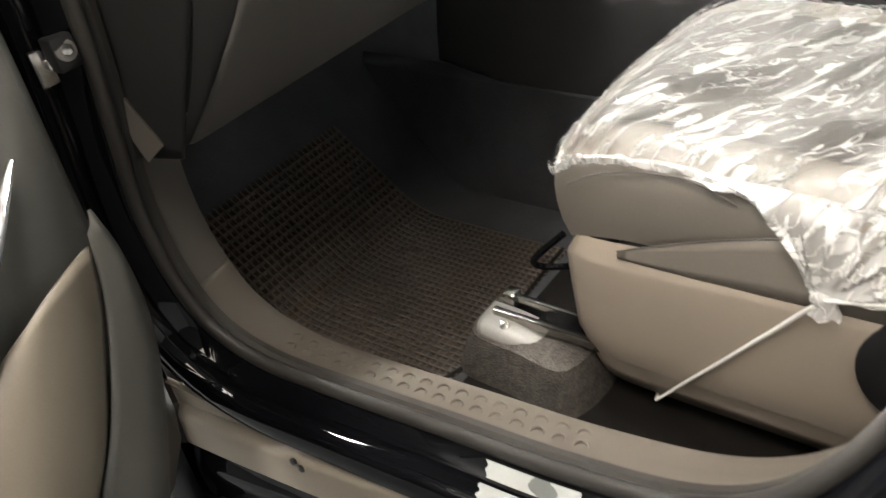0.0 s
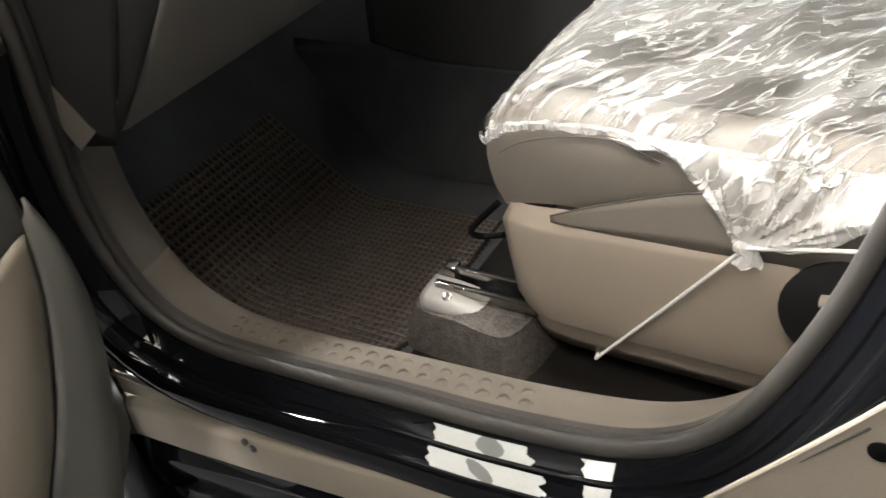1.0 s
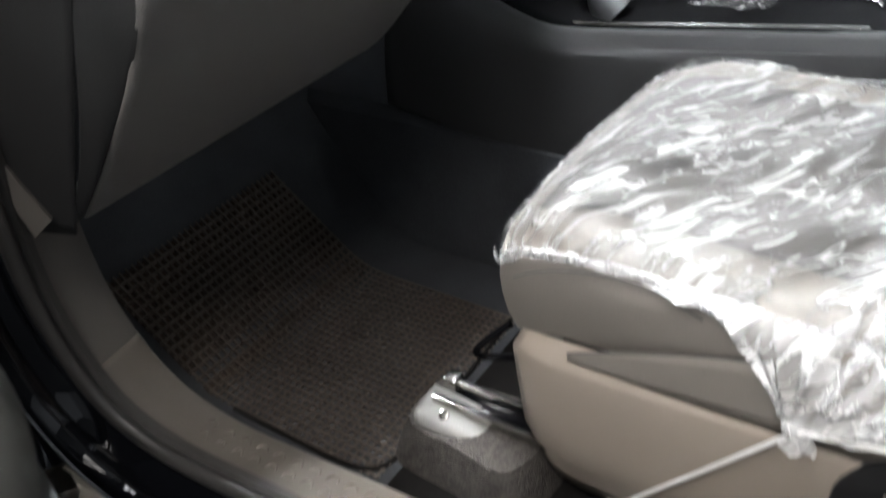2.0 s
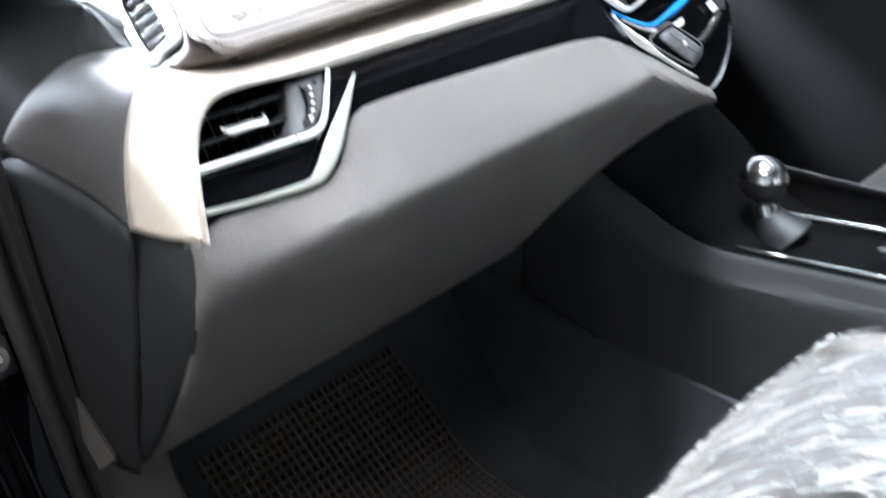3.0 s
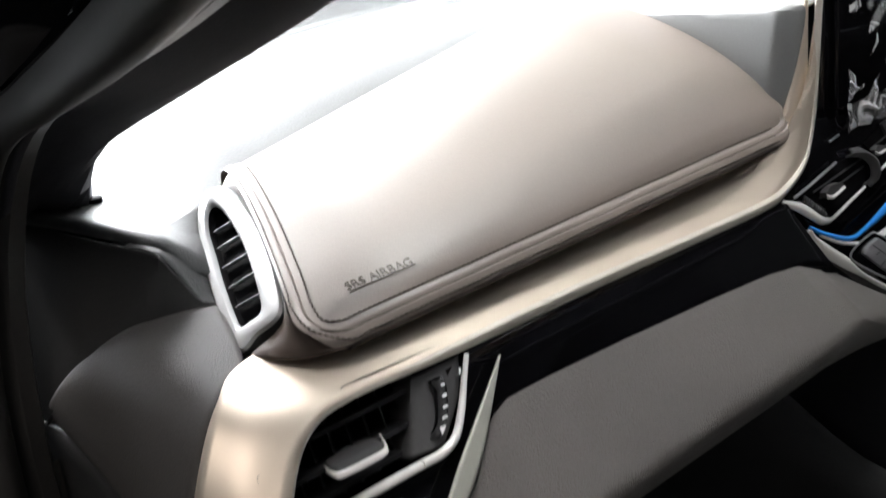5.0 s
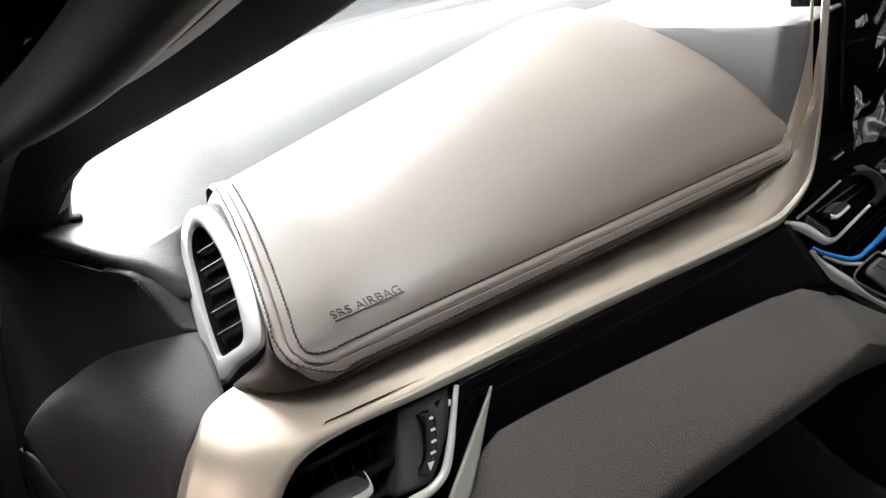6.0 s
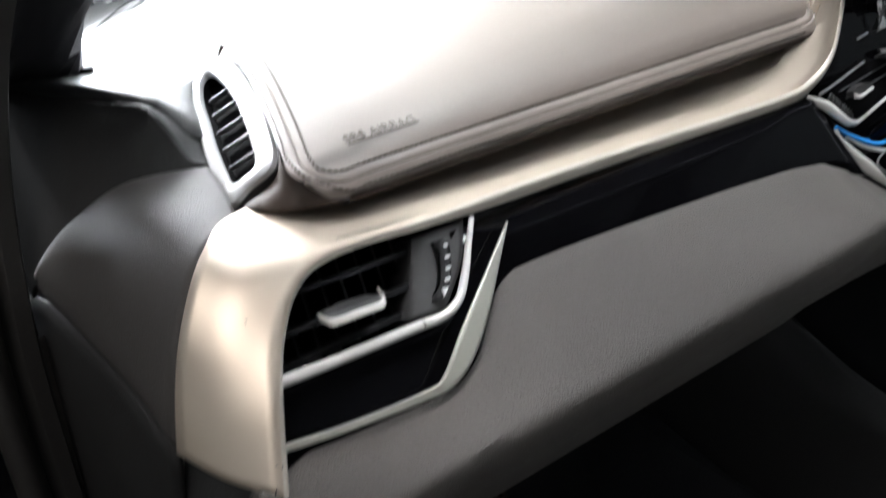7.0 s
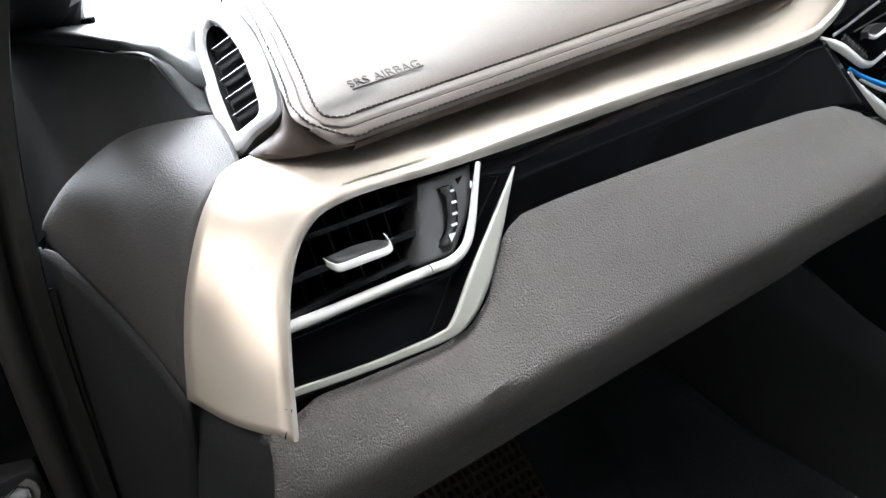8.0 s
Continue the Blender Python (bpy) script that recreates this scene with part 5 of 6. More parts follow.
_face = ring([(1.3233, 0.9348), (1.3293, 0.9383), (1.346, 0.9401), (1.3532, 0.937), (1.3897, 0.9096), (1.3906, 0.9051), (1.3755, 0.8974), (1.3671, 0.898), (1.3268, 0.9298)], 60)
part("keypad", grid_bm([[on_stack(*(_mid + (p - _mid) * q), h) for p in _face] for q, h in ((1.0, 0.0070), (1.0, 0.0092), (0.965, 0.0102), (0.6, 0.0108), (0.02, 0.0110))], close_v=True), M_KEYPAD, _k, "grey four-way climate keypad")
part("keypad_line", tube([on_stack(1.3433, 0.9133, 0.0106), on_stack(1.362, 0.9195, 0.0110), on_stack(1.3761, 0.9225, 0.0106)], 0.0005, 8, 6), M_DARK, _k)
part("keypad_line", tube([on_stack(1.3370, 0.9373, 0.0104), on_stack(1.360, 0.9190, 0.0110), on_stack(1.3832, 0.9018, 0.0104)], 0.0005, 8, 6), M_DARK, _k)
part("keypad_button", disc(on_stack(1.3608, 0.9192, 0.0112), (0, -1, 0.27), 0.0030, 0.002, 18, 0.0004), M_BAR, _k)
for x, z in ((1.343, 0.9275), (1.367, 0.9290), (1.3785, 0.9100), (1.3560, 0.9085)):
    part("key_mark", box(on_stack(x - 0.0030, z - 0.0004, 0.0112), on_stack(x + 0.0030, z + 0.0004, 0.0104), 0), M_DARK, _k)
plate_on("film_corner", [(1.3479, 0.9440), (1.3692, 0.9460), (1.3680, 0.9407), (1.3590, 0.9385)], 0.010, 0.001, M_CORD, stack, "pale peeled film corner")
band_on("silver_bar", [(1.4056, 0.9095), (1.4221, 0.9130), (1.4560, 0.9308)], [(1.3975, 0.9160), (1.4150, 0.9215), (1.4460, 0.9378)], 0.005, 0.006, M_STEEL, stack, "brushed silver trim bar", 24)
plate_on("label_tag", [(1.426, 0.9496), (1.4355, 0.9514), (1.4461, 0.9408), (1.4351, 0.9381)], 0.007, 0.002, M_CORD, stack, "small cream tag")
plate_on("side_plate", [(1.4297, 0.9754), (1.4489, 0.9721), (1.467, 0.9469), (1.4641, 0.9365), (1.449, 0.9403)], 0.004, 0.003, M_HOOD, stack, "charcoal side plate")
# Pale patch drawn where the fascia has a small reflection.
part("corner_glint", loft([[on_stack(1.1960, 0.9985, 0.001), on_stack(1.2052, 1.0006, 0.003), on_stack(1.2246, 0.9978, 0.002)], [on_stack(1.2030, 0.9960, 0.0), on_stack(1.2120, 0.9930, 0.002), on_stack(1.2258, 0.9880, 0.001)]], 14, 6), M_BAR, stack, "pale patch painted as a glint on the fascia", shell=0.0008)

screen = thing("display_screen", (1.38, 0.80, 1.05), "central touchscreen under crumpled protective film", "screen")
part("housing", box((1.302, 0.812, 1.030), (1.60, 0.850, 1.23), 0.006, turn=Euler((radians(-8), 0, 0)).to_matrix()), M_GLOSS, screen)
part("panel", box((1.312, 0.806, 1.062), (1.585, 0.813, 1.215), 0.002, turn=Euler((radians(-8), 0, 0)).to_matrix(), about=(1.45, 0.83, 1.137)), M_GLOSS, screen)
random.seed(4)
_bm = grid_bm([[(x, 0.797 + 0.19 * (z - 1.06) * 0.75 + random.uniform(-0.004, 0.002), z) for z in np.linspace(1.042, 1.218, 16)] for x in np.linspace(1.327, 1.59, 24)])
part("cover_film", _bm, M_SCREENFILM, screen, "crumpled clear protective film", shell=0.0003)

for _p in ([(1.6226, 0.86, 0.9873), (1.6484, 0.86, 0.9920), (1.6825, 0.86, 0.9931), (1.7098, 0.86, 0.9856)], [(1.6420, 0.86, 1.030), (1.6520, 0.86, 1.0125), (1.6800, 0.86, 0.9945)]):
    part("instrument_trim", tube(_p, 0.0022, 24, 8), M_FRAME, dash, "satin silver edge beside the instruments")

# ---- centre console ----
console = thing("centre_console", (1.6, 0.5, 0.165), "dark plastic centre console between the front seats", "console")
part("side_wall", loft([[(1.430, 1.02, 0.745), (1.435, 0.93, 0.687), (1.440, 0.862, 0.652), (1.443, 0.805, 0.627), (1.458, 0.745, 0.607), (1.478, 0.60, 0.612), (1.488, 0.40, 0.632), (1.495, 0.1, 0.66), (1.50, -0.3, 0.66)],
                        [(1.400, 1.02, 0.70), (1.404, 0.94, 0.645), (1.410, 0.875, 0.612), (1.420, 0.80, 0.588), (1.442, 0.73, 0.574), (1.462, 0.60, 0.584), (1.468, 0.40, 0.605), (1.475, 0.1, 0.63), (1.48, -0.3, 0.63)],
                        [(1.40, 1.06, 0.56), (1.405, 0.98, 0.525), (1.410, 0.90, 0.530), (1.425, 0.80, 0.545), (1.44, 0.72, 0.552), (1.448, 0.60, 0.565), (1.455, 0.40, 0.588), (1.46, 0.1, 0.615), (1.46, -0.3, 0.615)],
                        [(1.43, 1.10, 0.42), (1.43, 1.0, 0.40), (1.43, 0.9, 0.385), (1.43, 0.8, 0.38), (1.43, 0.7, 0.38), (1.43, 0.6, 0.38), (1.43, 0.4, 0.38), (1.43, 0.1, 0.38), (1.43, -0.3, 0.38)]], 60, 26), M_CONSOLE, console, "charcoal padded console side", shell=0.004)
part("tunnel_carpet", grid_bm([[(x, y, z) for x, z in ((1.34, 0.166), (1.37, 0.20), (1.40, 0.30), (1.425, 0.385), (1.45, 0.40))] for y in np.linspace(-0.4, 1.35, 14)]), M_TOE, console, shell=0.006)
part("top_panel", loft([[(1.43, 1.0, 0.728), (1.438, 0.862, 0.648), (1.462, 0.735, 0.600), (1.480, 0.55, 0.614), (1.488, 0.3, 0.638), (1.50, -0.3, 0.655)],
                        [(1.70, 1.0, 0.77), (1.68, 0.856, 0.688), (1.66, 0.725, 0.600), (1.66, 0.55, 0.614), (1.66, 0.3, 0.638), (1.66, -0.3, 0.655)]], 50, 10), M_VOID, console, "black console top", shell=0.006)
part("chrome_rail", tube([(1.487, 0.735, 0.602), (1.491, 0.66, 0.607), (1.495, 0.55, 0.618), (1.499, 0.40, 0.634), (1.50, 0.30, 0.644)], 0.0035, 30, 8), M_CHROME, console, "chrome edging rail")
part("chrome_rail", tube([(1.60, 0.72, 0.612), (1.61, 0.60, 0.62), (1.615, 0.45, 0.635), (1.61, 0.33, 0.645), (1.58, 0.30, 0.646)], 0.004, 30, 8), M_CHROME, console, "chrome edging rail")
part("far_wall", grid_bm([[(x, y, z) for x, z in ((1.66, 0.655), (1.70, 0.62), (1.70, 0.165))] for y in np.linspace(-0.3, 1.0, 10)]), M_HOOD, console, shell=0.004)
part("film_scrap", grid_bm([[(1.515 + 0.075 * u, 0.56 - 0.12 * v, 0.640 + 0.012 * noise.noise((u * 5, v * 5, 3.1)) + 0.03 * v * 0.4) for u in np.linspace(0, 1, 16)] for v in np.linspace(0, 1, 16)]), M_FILM, console, "crumpled clear film on the console", shell=0.0003)

gear = thing("gear_selector", (1.548, 0.705, 0.61), "chrome-capped round gear knob on a black boot", "gear lever")
part("boot", tube([(1.552, 0.690, 0.598), (1.550, 0.710, 0.615), (1.549, 0.726, 0.634)], [0.040, 0.030, 0.018], 14, 16), M_DARK, gear)
part("collar", tube([(1.549, 0.725, 0.630), (1.551, 0.731, 0.644)], [0.021, 0.019], 6, 20, smooth=False), M_CHROME, gear, "chrome collar")
knob = part("knob", ball((1.560, 0.742, 0.676), 0.031, 0.034, 0.033, 28, 18), M_DARK, gear)
_cap = ball((1.560, 0.742, 0.677), 0.0318, 0.0348, 0.0335, 28, 18)
bmesh.ops.delete(_cap, geom=[f for f in _cap.faces if f.calc_center_median().z < 0.680], context="FACES")
part("cap", _cap, M_CHROME, knob, "satin chrome cap")

# ---- floor mat ----
mat = thing("floor_mat", (1.05, 0.95, 0.17), "black rubber grid floor mat in the passenger footwell", "floor mat")


def mat_height(y):
    return float(np.interp(y, [0.6, 0.99, 1.02, 1.05, 1.08, 1.11, 1.14, 1.25, 1.34], [0.176, 0.176, 0.178, 0.186, 0.202, 0.226, 0.251, 0.342, 0.40]))


MX0, MX1, MY0, MY1 = 0.842, 1.235, 0.715, 1.245
_bm = grid_bm([[(x, y, mat_height(y) - 0.0035) for y in np.linspace(MY0, MY1, 40)] for x in (MX0, MX1)])
part("backing", _bm, M_DUST, mat, "brown dusty backing between the bars")


def bar_rows(path, half, high, across_x):
    rows = []
    for x, y, z in path:
        o = (half, 0) if across_x else (0, half)
        rows.append([(x - o[0], y - o[1], z - 0.004), (x - o[0] * 0.6, y - o[1] * 0.6, z + high), (x + o[0] * 0.6, y + o[1] * 0.6, z + high), (x + o[0], y + o[1], z - 0.004)])
    return rows


_long, _cross = bmesh.new(), bmesh.new()


def add_rows(bm, rows):
    vs = [[bm.verts.new(p) for p in r] for r in rows]
    for a, b in zip(vs, vs[1:]):
        for j in range(3):
            bm.faces.new((a[j], b[j], b[j + 1], a[j + 1]))


for x in np.arange(MX0 + 0.006, MX1, 0.0128):
    add_rows(_long, bar_rows([(x, y, mat_height(y)) for y in np.linspace(MY0, MY1, 36)], 0.0026, 0.0032, True))
for y in np.arange(MY0 + 0.006, MY1, 0.0128):
    add_rows(_cross, bar_rows([(x, y, mat_height(y)) for x in np.linspace(MX0, MX1, 3)], 0.0022, 0.0024, False))
part("long_ribs", _long, M_MAT, mat)["kind"] = "stuff"
part("cross_ribs", _cross, M_MAT, mat)["kind"] = "stuff"
part("rim", tube([(MX0, 1.0, 0.178), (MX0 + 0.002, MY0 + 0.05, 0.178), (MX0 + 0.05, MY0, 0.178), (1.0, MY0, 0.178), (MX1, MY0 + 0.01, 0.178)], 0.004, 60, 8), M_CARPET, mat)

# ---- passenger seat ----
seat = thing("passenger_seat", (1.18, 0.2, 0.165), "taupe vinyl front passenger seat under clear film", "car seat")
SX0, SX1 = 0.935, 1.44


def seat_top(u, v):
    """The cushion's upper skin: u across from the door side, v back from the front."""
    side = abs(2 * u - 1)
    front = max(0.0, 1 - v / 0.17)
    bow = 0.034 * math.sin(math.pi * min(1, max(0, u))) ** 0.7 * (1 - v)
    z = 0.600 - 0.042 * front ** 2 + 0.020 * side ** 3 - 0.030 * v - 0.022 * max(0, (side - 0.86) / 0.14) ** 2
    return SX0 + (SX1 - SX0) * u + 0.012 * front ** 3 * (1 - u), 0.538 - 0.706 * v + bow, z


_rows = [[seat_top(u, v) for u in np.linspace(0, 1, 30)] for v in np.linspace(0, 1, 30) ** 1.3]
_top_rows = _rows
_skirt = []
cush = bmesh.new()
vs = [[cush.verts.new(p) for p in r] for r in _rows]
for i in range(29):
    for j in range(29):
        cush.faces.new((vs[i][j], vs[i + 1][j], vs[i + 1][j + 1], vs[i][j + 1]))
_edge = [vs[i][0] for i in range(29, -1, -1)] + [vs[0][j] for j in range(1, 30)] + [vs[i][29] for i in range(1, 30)]
_prev = _edge
for drop, swell in ((0.006, 0.006), (0.016, 0.010), (0.034, 0.0125), (0.06, 0.011), (0.088, 0.006), (0.116, -0.004)):
    ringv = []
    for e in _edge:
        cx, cy = (SX0 + SX1) / 2, 0.2
        d = Vector((e.co.x - cx, max(0, e.co.y - cy) * 1.0, 0)).normalized()
        ringv.append(cush.verts.new((e.co.x + d.x * swell, e.co.y + d.y * swell, e.co.z * 0.62 + 0.38 * 0.577 - drop)))
    for a in range(len(_edge) - 1):
        cush.faces.new((_prev[a], _prev[a + 1], ringv[a + 1], ringv[a]))
    _prev = ringv
cushion = part("cushion", cush, M_SEAT, seat, "taupe vinyl seat cushion")
_ins = [[(x, y, z + 0.0025) for x, y, z in r[4:26]] for r in _top_rows[2:]]
part("centre_panel", grid_bm(_ins), M_SEATDARK, cushion, "darker seat centre panel")
part("piping", tube([(0.9250, 0.520, 0.545), (0.9215, 0.495, 0.562), (0.9205, 0.462, 0.576), (0.9215, 0.42, 0.585), (0.9225, 0.375, 0.588), (0.9215, 0.3465, 0.583), (0.9215, 0.307, 0.568)], 0.0011, 50, 6), M_SEATDARK, cushion)
_g = [(0.9235, 0.455, 0.462), (0.9205, 0.40, 0.488), (0.9195, 0.356, 0.506), (0.9190, 0.30, 0.527), (0.9195, 0.24, 0.541), (0.922, 0.10, 0.548), (0.924, 0.0, 0.548)]
part("side_gusset", loft([_g, [(0.9225, 0.455, 0.452), (0.922, 0.40, 0.452), (0.922, 0.356, 0.452), (0.922, 0.30, 0.453), (0.922, 0.24, 0.454), (0.923, 0.1, 0.458), (0.924, 0.0, 0.46)]], 24, 5), M_SEATSIDE, cushion, "lower side gusset", shell=0.002)
part("piping", tube([(x - 0.001, y, z) for x, y, z in _g], 0.0013, 40, 6), M_SEATDARK, cushion)
_c = [smooth_line(c, 50) for c in (
    [(0.950, 0.524, 0.456), (0.940, 0.49, 0.460), (0.936, 0.40, 0.468), (0.936, 0.25, 0.474), (0.936, 0.08, 0.480), (0.936, -0.12, 0.485)],
    [(0.938, 0.533, 0.436), (0.924, 0.49, 0.438), (0.9185, 0.40, 0.443), (0.9185, 0.25, 0.449), (0.9195, 0.08, 0.453), (0.92, -0.12, 0.457)],
    [(0.937, 0.535, 0.430), (0.9225, 0.49, 0.431), (0.917, 0.40, 0.436), (0.917, 0.25, 0.441), (0.918, 0.08, 0.445), (0.919, -0.12, 0.450)],
    [(0.939, 0.533, 0.38), (0.925, 0.49, 0.37), (0.921, 0.40, 0.36), (0.921, 0.25, 0.36), (0.922, 0.08, 0.36), (0.923, -0.12, 0.36)],
    [(0.943, 0.528, 0.300), (0.931, 0.490, 0.274), (0.926, 0.40, 0.272), (0.926, 0.25, 0.272), (0.926, 0.08, 0.272), (0.926, -0.12, 0.272)],
    [(0.945, 0.526, 0.294), (0.934, 0.487, 0.267), (0.929, 0.40, 0.266), (0.929, 0.25, 0.266), (0.929, 0.08, 0.266), (0.929, -0.12, 0.266)],
    [(0.951, 0.514, 0.256), (0.944, 0.480, 0.222), (0.939, 0.40, 0.220), (0.939, 0.25, 0.220), (0.939, 0.08, 0.220), (0.939, -0.12, 0.220)])]
part("base_cover", grid_bm([a + (b - a) * q for a, b in zip(_c, _c[1:]) for q in (0.0, 0.5)] + [_c[-1]]), M_SEATBASE, seat, "taupe moulded plastic seat side cover", shell=0.0015)
part("front_cover", loft([[(0.945, 0.527, 0.452), (1.1, 0.585, 0.45), (1.3, 0.585, 0.45), (1.43, 0.54, 0.45)], [(0.945, 0.515, 0.28), (1.1, 0.56, 0.30), (1.3, 0.56, 0.30), (1.43, 0.53, 0.28)]], 20, 6), M_SEATDARK, seat, shell=0.004)
_rec = part("recliner_recess", disc((0.920, 0.092, 0.405), (-1, 0, 0.05), 0.074, 0.012, 32), M_DARK, seat, "dark round recliner recess")
part("recliner_lever", tube([(0.912, 0.12, 0.425), (0.908, 0.06, 0.432), (0.908, -0.06, 0.43)], [0.010, 0.014, 0.014], 14, 10, flat=0.7), M_SEATBASE, _rec)
part("slide_lever", tube([(0.965, 0.555, 0.435), (0.945, 0.585, 0.405), (0.938, 0.592, 0.392), (0.95, 0.580, 0.380), (0.98, 0.545, 0.372)], 0.005, 24, 8), M_GLOSS, seat, "black bent slide bar")

rail = thing("seat_rail", (0.95, 0.55, 0.165), "steel seat rail on a grey carpeted floor mount", "seat rail")
_m = []
for k, (z, g) in enumerate(((0.160, 0.012), (0.19, 0.008), (0.225, 0.0), (0.250, -0.006), (0.257, -0.02))):
    lo, hi = (0.888 - g, 0.52 - g), (1.01 + g, 0.712 + 1.5 * g)
    _m.append([(x, y, z) for x, y in ring([(lo[0], lo[1]), (lo[0], (lo[1] + hi[1]) / 2), (lo[0] + 0.006, hi[1] - 0.02), (lo[0] + 0.03, hi[1]), (hi[0] - 0.02, hi[1]), (hi[0], hi[1] - 0.03), (hi[0], lo[1])], 40)])
part("carpet_mount", grid_bm(_m, close_v=True, caps=True), M_GREYCARPET, rail, "grey carpeted mount")
part("cover_plate", loft([[(0.900, 0.680, 0.250), (0.898, 0.63, 0.246), (0.900, 0.575, 0.228)], [(0.915, 0.688, 0.266), (0.915, 0.63, 0.264), (0.915, 0.572, 0.248)], [(0.965, 0.690, 0.268), (0.965, 0.64, 0.266), (0.965, 0.58, 0.256)]], 16, 10), M_PLATE, rail, "zinc plated end cover", shell=0.003)
part("track", box((0.936, 0.0, 0.262), (0.946, 0.675, 0.280), 0.002), M_STEEL, rail)
part("track", box((0.972, 0.0, 0.262), (0.982, 0.665, 0.284), 0.002), M_STEEL, rail)
part("track_base", box((0.943, -0.1, 0.252), (0.988, 0.665, 0.263), 0.002), M_GLOSS, rail)
part("track_clip", box((0.966, 0.655, 0.262), (0.990, 0.676, 0.288), 0.003), M_STEEL, rail)
part("bolt", disc((0.922, 0.645, 0.268), (-0.6, 0, 1), 0.008, 0.006, 6, 0.0005), M_STEEL, rail)

# film over the seat
random.seed(11)
_rows = []
for v in np.linspace(-0.012, 1, 170):
    row = []
    for u in np.linspace(-0.012, 1.01, 170):
        uu, vv = min(1, max(0, u)), min(1, max(0, v))
        x, y, z = seat_top(uu, vv)
        x += (SX1 - SX0) * (u - uu)
        y -= 0.72 * (v - vv)
        a, c = x * 0.90 - y * 0.43, x * 0.43 + y * 0.90
        broad = 1 - abs(noise.noise((a * 2.4, c * 8.5, 0.3))) * 2.6
        crease = 1 - abs(noise.noise((a * 5.0 + 2, c * 21, 1.7))) * 2.4
        fine = 1 - abs(noise.noise((a * 13, c * 50, 4.0))) * 2.2
        lift = 0.006 + 0.010 * max(0, 1 - vv / 0.25) + 0.016 * max(0, broad) ** 2 + 0.007 * max(0, crease) + 0.0035 * max(-0.5, fine) + 0.014 * math.sin(math.pi * uu) * math.sin(math.pi * vv)
        lift *= min(1, 0.3 + 4 * min(uu, 1 - uu, vv + 0.05))
        z += max(0.003, lift)
        if u < 0:
            z -= 0.004
        if v < 0:
            z -= 0.014
            y += 0.004
        row.append((x, y, z))
    _rows.append(row)
cover = thing("seat_cover_film", (1.18, 0.2, 0.60), "crumpled clear plastic film tied over the seat", "plastic cover")
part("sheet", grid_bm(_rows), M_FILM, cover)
# gathered edge along the side, and the skirt drawn down to the knot
KNOT = Vector((0.910, 0.207, 0.480))
_edge_line = [(0.962, 0.566, 0.540), (0.942, 0.553, 0.546), (0.930, 0.537, 0.558), (0.923, 0.508, 0.580), (0.920, 0.453, 0.593), (0.919, 0.367, 0.597), (0.918, 0.313, 0.587), (0.916, 0.272, 0.568), (0.914, 0.250, 0.540), (0.912, 0.228, 0.502), tuple(KNOT)]
_edge_after = [tuple(KNOT), (0.912, 0.15, 0.492), (0.913, 0.112, 0.508), (0.914, 0.075, 0.538), (0.916, 0.0, 0.556), (0.918, -0.15, 0.56)]
for line, seed in ((_edge_line, 3.0), (_edge_after, 7.0)):
    pts = smooth_line(line, 130)
    _hem = []
    for k, p in enumerate(pts):
        s = k / 129
        rowp = []
        for j in range(10):
            a = 2 * math.pi * j / 10
            r = 0.0044 * (1 + 0.8 * noise.noise((s * 11, math.cos(a) * 1.5 + seed, math.sin(a) * 1.5)) + 0.5 * noise.noise((s * 33, a * 0.6, seed)))
            rowp.append((p[0] + 0.6 * r * math.cos(a), p[1] + 0.4 * r * math.sin(a), p[2] + 0.003 + 1.25 * r * math.sin(a)))
        _hem.append(rowp)
    part("hem", grid_bm(_hem, close_v=True), M_HEM, cover, "gathered film edge")
_low = smooth_line(_edge_line[5:] + _edge_after[1:], 120)
_skirt = []
for k, p in enumerate(_low):
    s = k / 119
    ty = 0.345 - 0.50 * s
    top = np.array((0.937, ty, 0.603 - 0.03 * (0.552 - ty) / 0.72))
    rowp = []
    for q in np.linspace(0, 1, 24):
        c = np.array(p) + (top - np.array(p)) * q
        ang, far = math.atan2(c[2] - KNOT.z, c[1] - KNOT.y), math.hypot(c[2] - KNOT.z, c[1] - KNOT.y)
        fold = (1 - abs(noise.noise((ang * 4.0, far * 6, 2.0))) * 2.4) * 0.010 + 0.005 * noise.noise((ang * 13, far * 14, 5.0))
        c[0] -= 0.010 * math.sin(math.pi * q) + fold * min(1, far / 0.05) * (1 - q ** 3) + 0.002
        rowp.append(tuple(c))
    _skirt.append(rowp)
part("skirt", grid_bm(_skirt), M_HEM, cover, "film drawn down in folds")
part("knot", ball(tuple(KNOT), 0.010, 0.013, 0.012, 16, 10), M_HEM, cover, "knotted film corner")
_tuft = []
for k in range(8):
    s = k / 7
    _tuft.append([(0.908 + (0.004 + 0.007 * s) * math.cos(a) * (1 + 0.3 * math.sin(3 * a)), 0.198 + 0.004 * s + (0.006 + 0.012 * s) * math.sin(a), 0.484 - 0.024 * s + 0.003 * math.cos(5 * a) * s) for a in np.linspace(0, 2 * math.pi, 20)[:-1]])
part("tuft", grid_bm(_tuft, close_v=True), M_HEM, cover, "crumpled tuft under the knot")

cord = thing("tie_cord", (0.914, 0.3, 0.335), "thin white cord tied round the seat side", "cord")
part("cord", tube([(0.904, 0.206, 0.482), (0.9125, 0.305, 0.352), (0.922, 0.404, 0.224), (0.944, 0.410, 0.216), (0.975, 0.406, 0.212)], 0.0024, 30, 8, smooth=False), M_CORD, cord)
part("cord", tube([(0.904, 0.205, 0.484), (0.902, 0.12, 0.503), (0.902, 0.07, 0.513), (0.91, 0.0, 0.525)], 0.0026, 20, 8), M_CORD, cord)

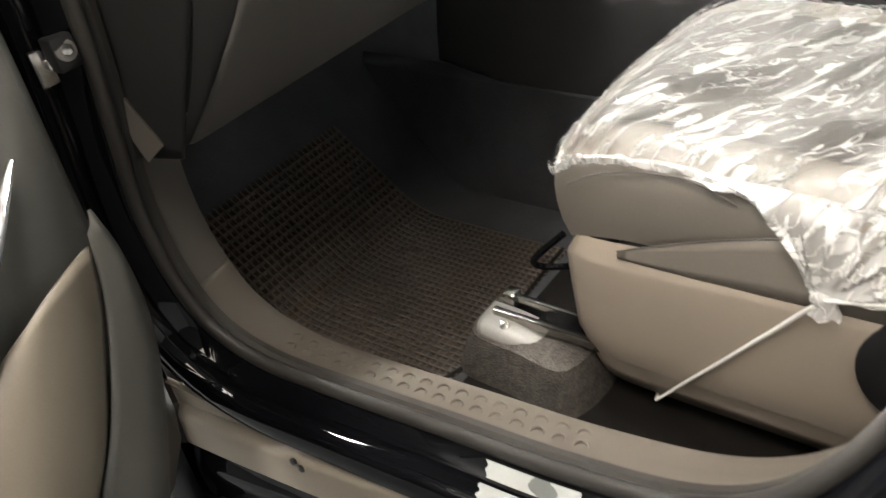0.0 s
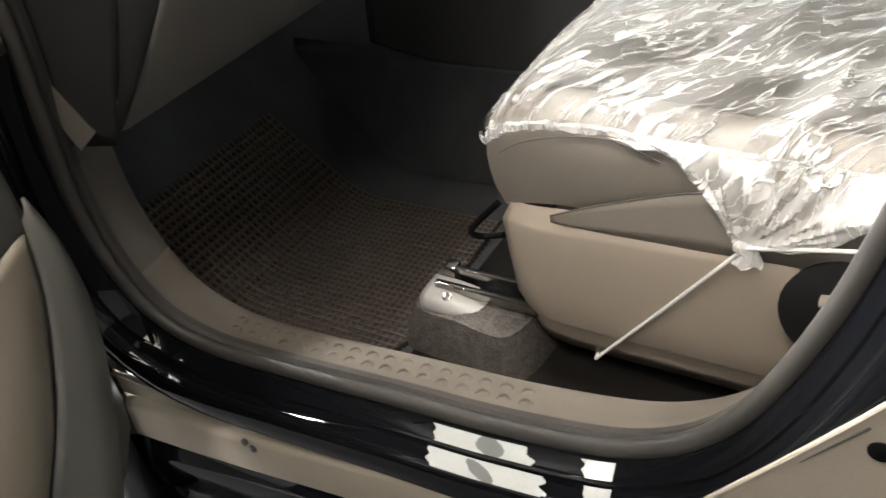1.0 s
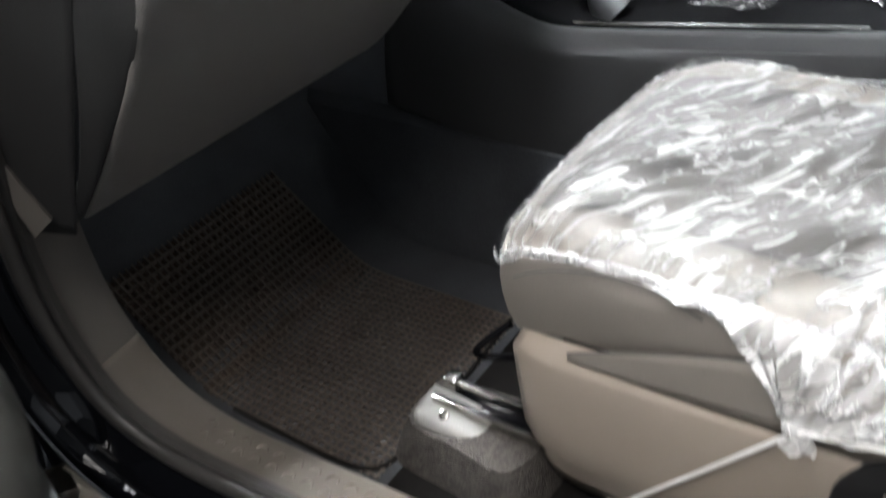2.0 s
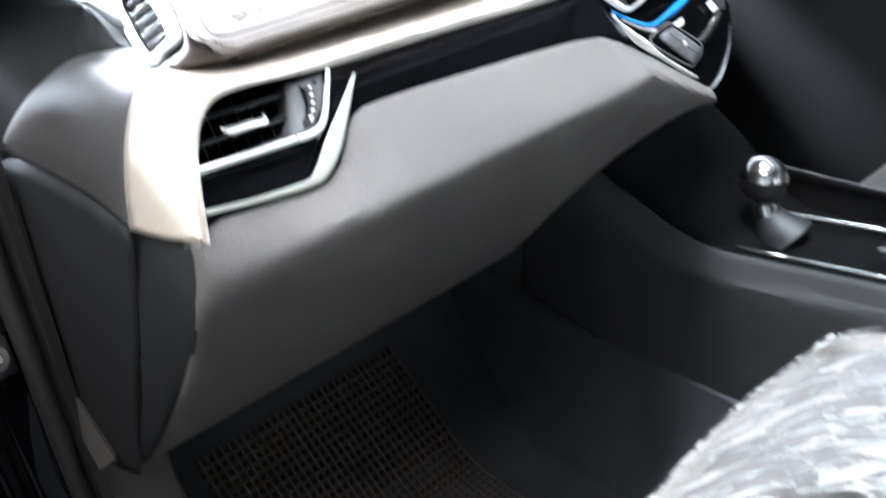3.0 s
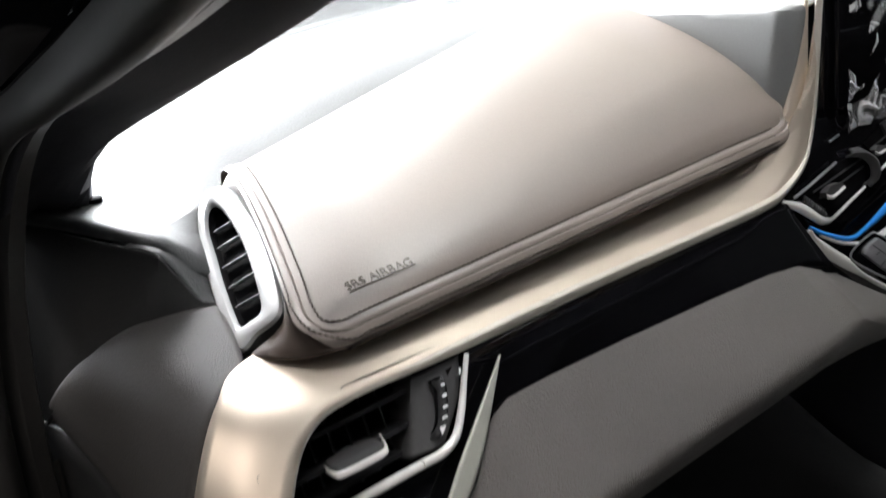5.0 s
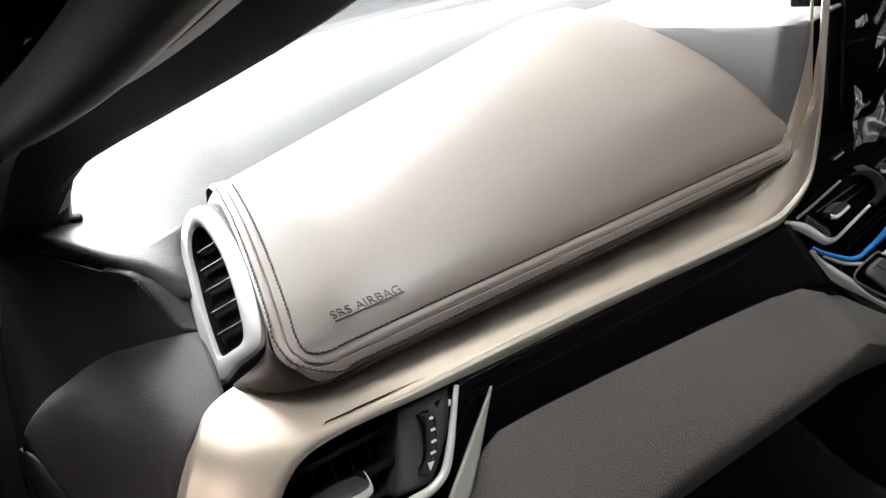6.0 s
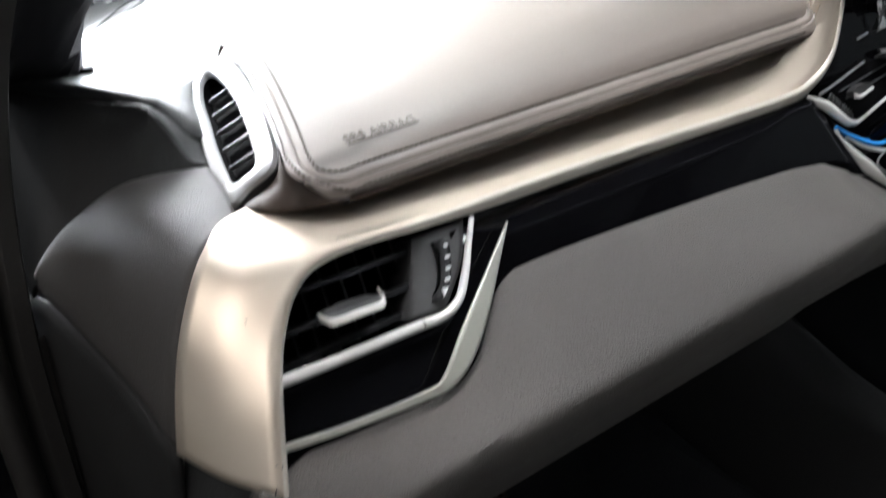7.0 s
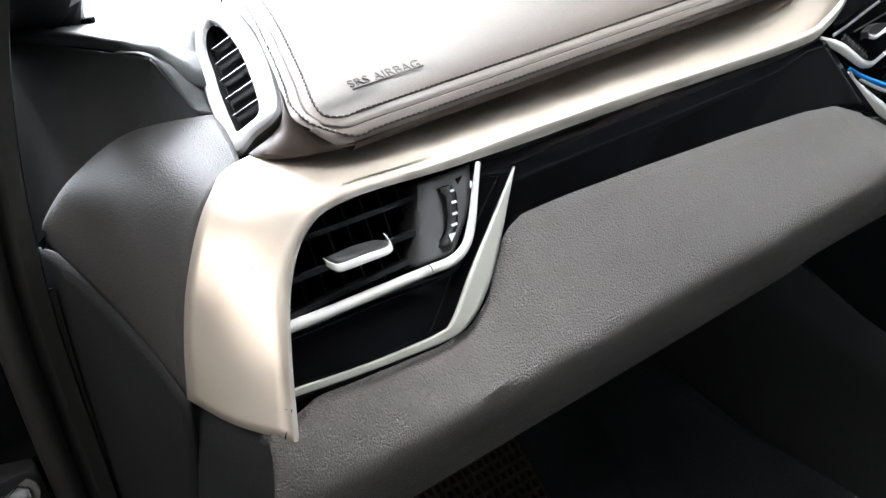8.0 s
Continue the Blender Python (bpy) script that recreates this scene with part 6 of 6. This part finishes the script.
# ---- driver's seat, beyond the console ----
far_seat = thing("driver_seat", (1.90, 0.25, 0.165), "grey vinyl driver's seat beyond the console", "car seat")
_rows = []
for v in np.linspace(0, 1, 14):
    row = []
    for a in np.linspace(0, math.pi, 16):
        y = 0.74 - 0.84 * v
        r = (float(np.interp(y, [-0.1, 0.3, 0.46, 0.52, 0.56, 0.62, 0.67, 0.71, 0.74], [0.63, 0.645, 0.660, 0.672, 0.673, 0.655, 0.628, 0.590, 0.54])) - 0.40) / 0.27
        row.append((1.895 - 0.18 * math.cos(a) * (0.85 + 0.15 * min(1, r)), y, 0.40 + 0.27 * r * max(0, math.sin(a)) ** 0.45))
    _rows.append(row)
part("cushion", grid_bm(_rows, caps=True), M_SHOULDER, far_seat)
part("base", box((1.75, -0.1, 0.17), (2.05, 0.6, 0.41), 0.02), M_SHOULDER, far_seat)

# ---- open front door ----
door = thing("front_door", (0.50, 0.92, 0.25), "open front door with grey and beige lining", "car door")
_hx, _hy, _dx, _dy = 0.525, 0.925, -0.905, -0.425


def on_door(s, z, d=0.0):
    """s: out from the hinge edge, d: proud of the lining towards the seat."""
    return (_hx + _dx * s - _dy * -d, _hy + _dy * s + _dx * d, z)


part("lining", grid_bm([[on_door(s, z, dd) for z, dd in zz] for s, zz in (
    (0.0, ((0.30, -0.03), (0.5, -0.02), (0.7, -0.02), (0.98, -0.03))),
    (0.012, ((0.28, 0.0), (0.5, 0.012), (0.7, 0.008), (1.0, -0.015))),
    (0.06, ((0.26, 0.02), (0.5, 0.035), (0.7, 0.03), (1.02, 0.0))),
    (0.10, ((0.26, 0.022), (0.5, 0.036), (0.7, 0.032), (1.02, 0.002))),
    (0.4, ((0.26, 0.01), (0.5, 0.02), (0.7, 0.03), (1.03, 0.002))),
    (0.98, ((0.28, 0.0), (0.5, 0.01), (0.7, 0.02), (1.04, 0.0))))]), M_DOORCARD, door, "grey moulded door lining", shell=0.01)
part("edge_strip", loft([[(0.512, 0.870, 0.672), (0.528, 0.876, 0.60), (0.527, 0.876, 0.50), (0.490, 0.860, 0.39), (0.434, 0.832, 0.298), (0.40, 0.815, 0.24)],
                         [(0.502, 0.855, 0.668), (0.510, 0.850, 0.60), (0.495, 0.845, 0.51), (0.455, 0.828, 0.41), (0.395, 0.800, 0.31), (0.36, 0.785, 0.25)],
                         [(0.495, 0.860, 0.655), (0.478, 0.850, 0.59), (0.452, 0.838, 0.53), (0.405, 0.815, 0.46), (0.346, 0.791, 0.40), (0.30, 0.77, 0.34)]], 24, 10), M_DOORCARD, door, "grey moulded door edge strip", shell=0.004)
part("armrest_pad", loft([[(0.490, 0.862, 0.640), (0.470, 0.850, 0.58), (0.440, 0.836, 0.525), (0.395, 0.815, 0.455), (0.336, 0.791, 0.395), (0.29, 0.77, 0.335)],
                          [(0.455, 0.830, 0.652), (0.430, 0.815, 0.60), (0.39, 0.795, 0.53), (0.34, 0.770, 0.45), (0.28, 0.745, 0.38), (0.25, 0.73, 0.32)],
                          [(0.400, 0.805, 0.648), (0.36, 0.785, 0.60), (0.31, 0.755, 0.52), (0.26, 0.730, 0.44), (0.21, 0.705, 0.37), (0.18, 0.69, 0.31)],
                          [(0.340, 0.800, 0.622), (0.28, 0.765, 0.58), (0.22, 0.730, 0.51), (0.17, 0.700, 0.43), (0.12, 0.675, 0.36), (0.10, 0.66, 0.30)]], 24, 20), M_DOORPAD, door, "beige padded door pocket", shell=0.004)
part("pull_strip", tube([on_door(0.055, 0.765, 0.045), on_door(0.09, 0.742, 0.06), on_door(0.14, 0.705, 0.065), on_door(0.22, 0.645, 0.06)], [0.004, 0.010, 0.012, 0.010], 20, 10, flat=0.5), M_CHROME, door, "bright chrome pull handle strip")
part("outer_skin", grid_bm([[on_door(s, z, dd) for z, dd in ((0.20, -0.10), (0.5, -0.17), (0.8, -0.18), (1.03, -0.12))] for s in (0.02, 0.3, 0.6, 0.98)]), M_PAINT, door, "gloss black outer skin", shell=0.004)
part("hinge", box((0.575, 0.985, 0.765), (0.635, 1.02, 0.81), 0.004), M_STEEL, door, "bare steel hinge")
part("hinge_knuckle", box((0.590, 0.958, 0.782), (0.620, 0.984, 0.822), 0.004), M_DARK, door, "dark hinge knuckle")
part("hinge_washer", disc((0.604, 0.957, 0.806), (-0.15, -1, 0.35), 0.0125, 0.003, 24, 0.0005), M_PLATE, door)
part("hinge_bolt", disc((0.604, 0.955, 0.807), (-0.15, -1, 0.35), 0.0075, 0.007, 6, 0.0006), M_STEEL, door)
part("hinge_bolt", disc((0.598, 0.98, 0.79), (-0.3, -1, 0.3), 0.010, 0.012, 6, 0.0006), M_STEEL, door)
_up = [on_door(0.0, 1.02, -0.05), on_door(0.10, 1.13, -0.045), on_door(0.30, 1.30, -0.03), on_door(0.55, 1.43, 0.0), on_door(0.80, 1.47, 0.02), on_door(0.97, 1.46, 0.02), on_door(1.0, 1.02, -0.04)]
part("window_frame", tube(_up, 0.022, 60, 8, smooth=False), M_PAINT, door, "gloss black window frame")
part("window_glass", slab([on_door(0.02, 1.0, -0.05)] + _up[1:-1] + [on_door(0.99, 1.0, -0.04)], (0.002, -0.004, 0)), M_GLASS, door, "clear door window glass")
part("belt_strip", tube([on_door(0.0, 1.025, -0.05), on_door(0.5, 1.035, -0.045), on_door(1.0, 1.035, -0.04)], 0.02, 10, 8), M_DARK, door, "black rubber belt strip")
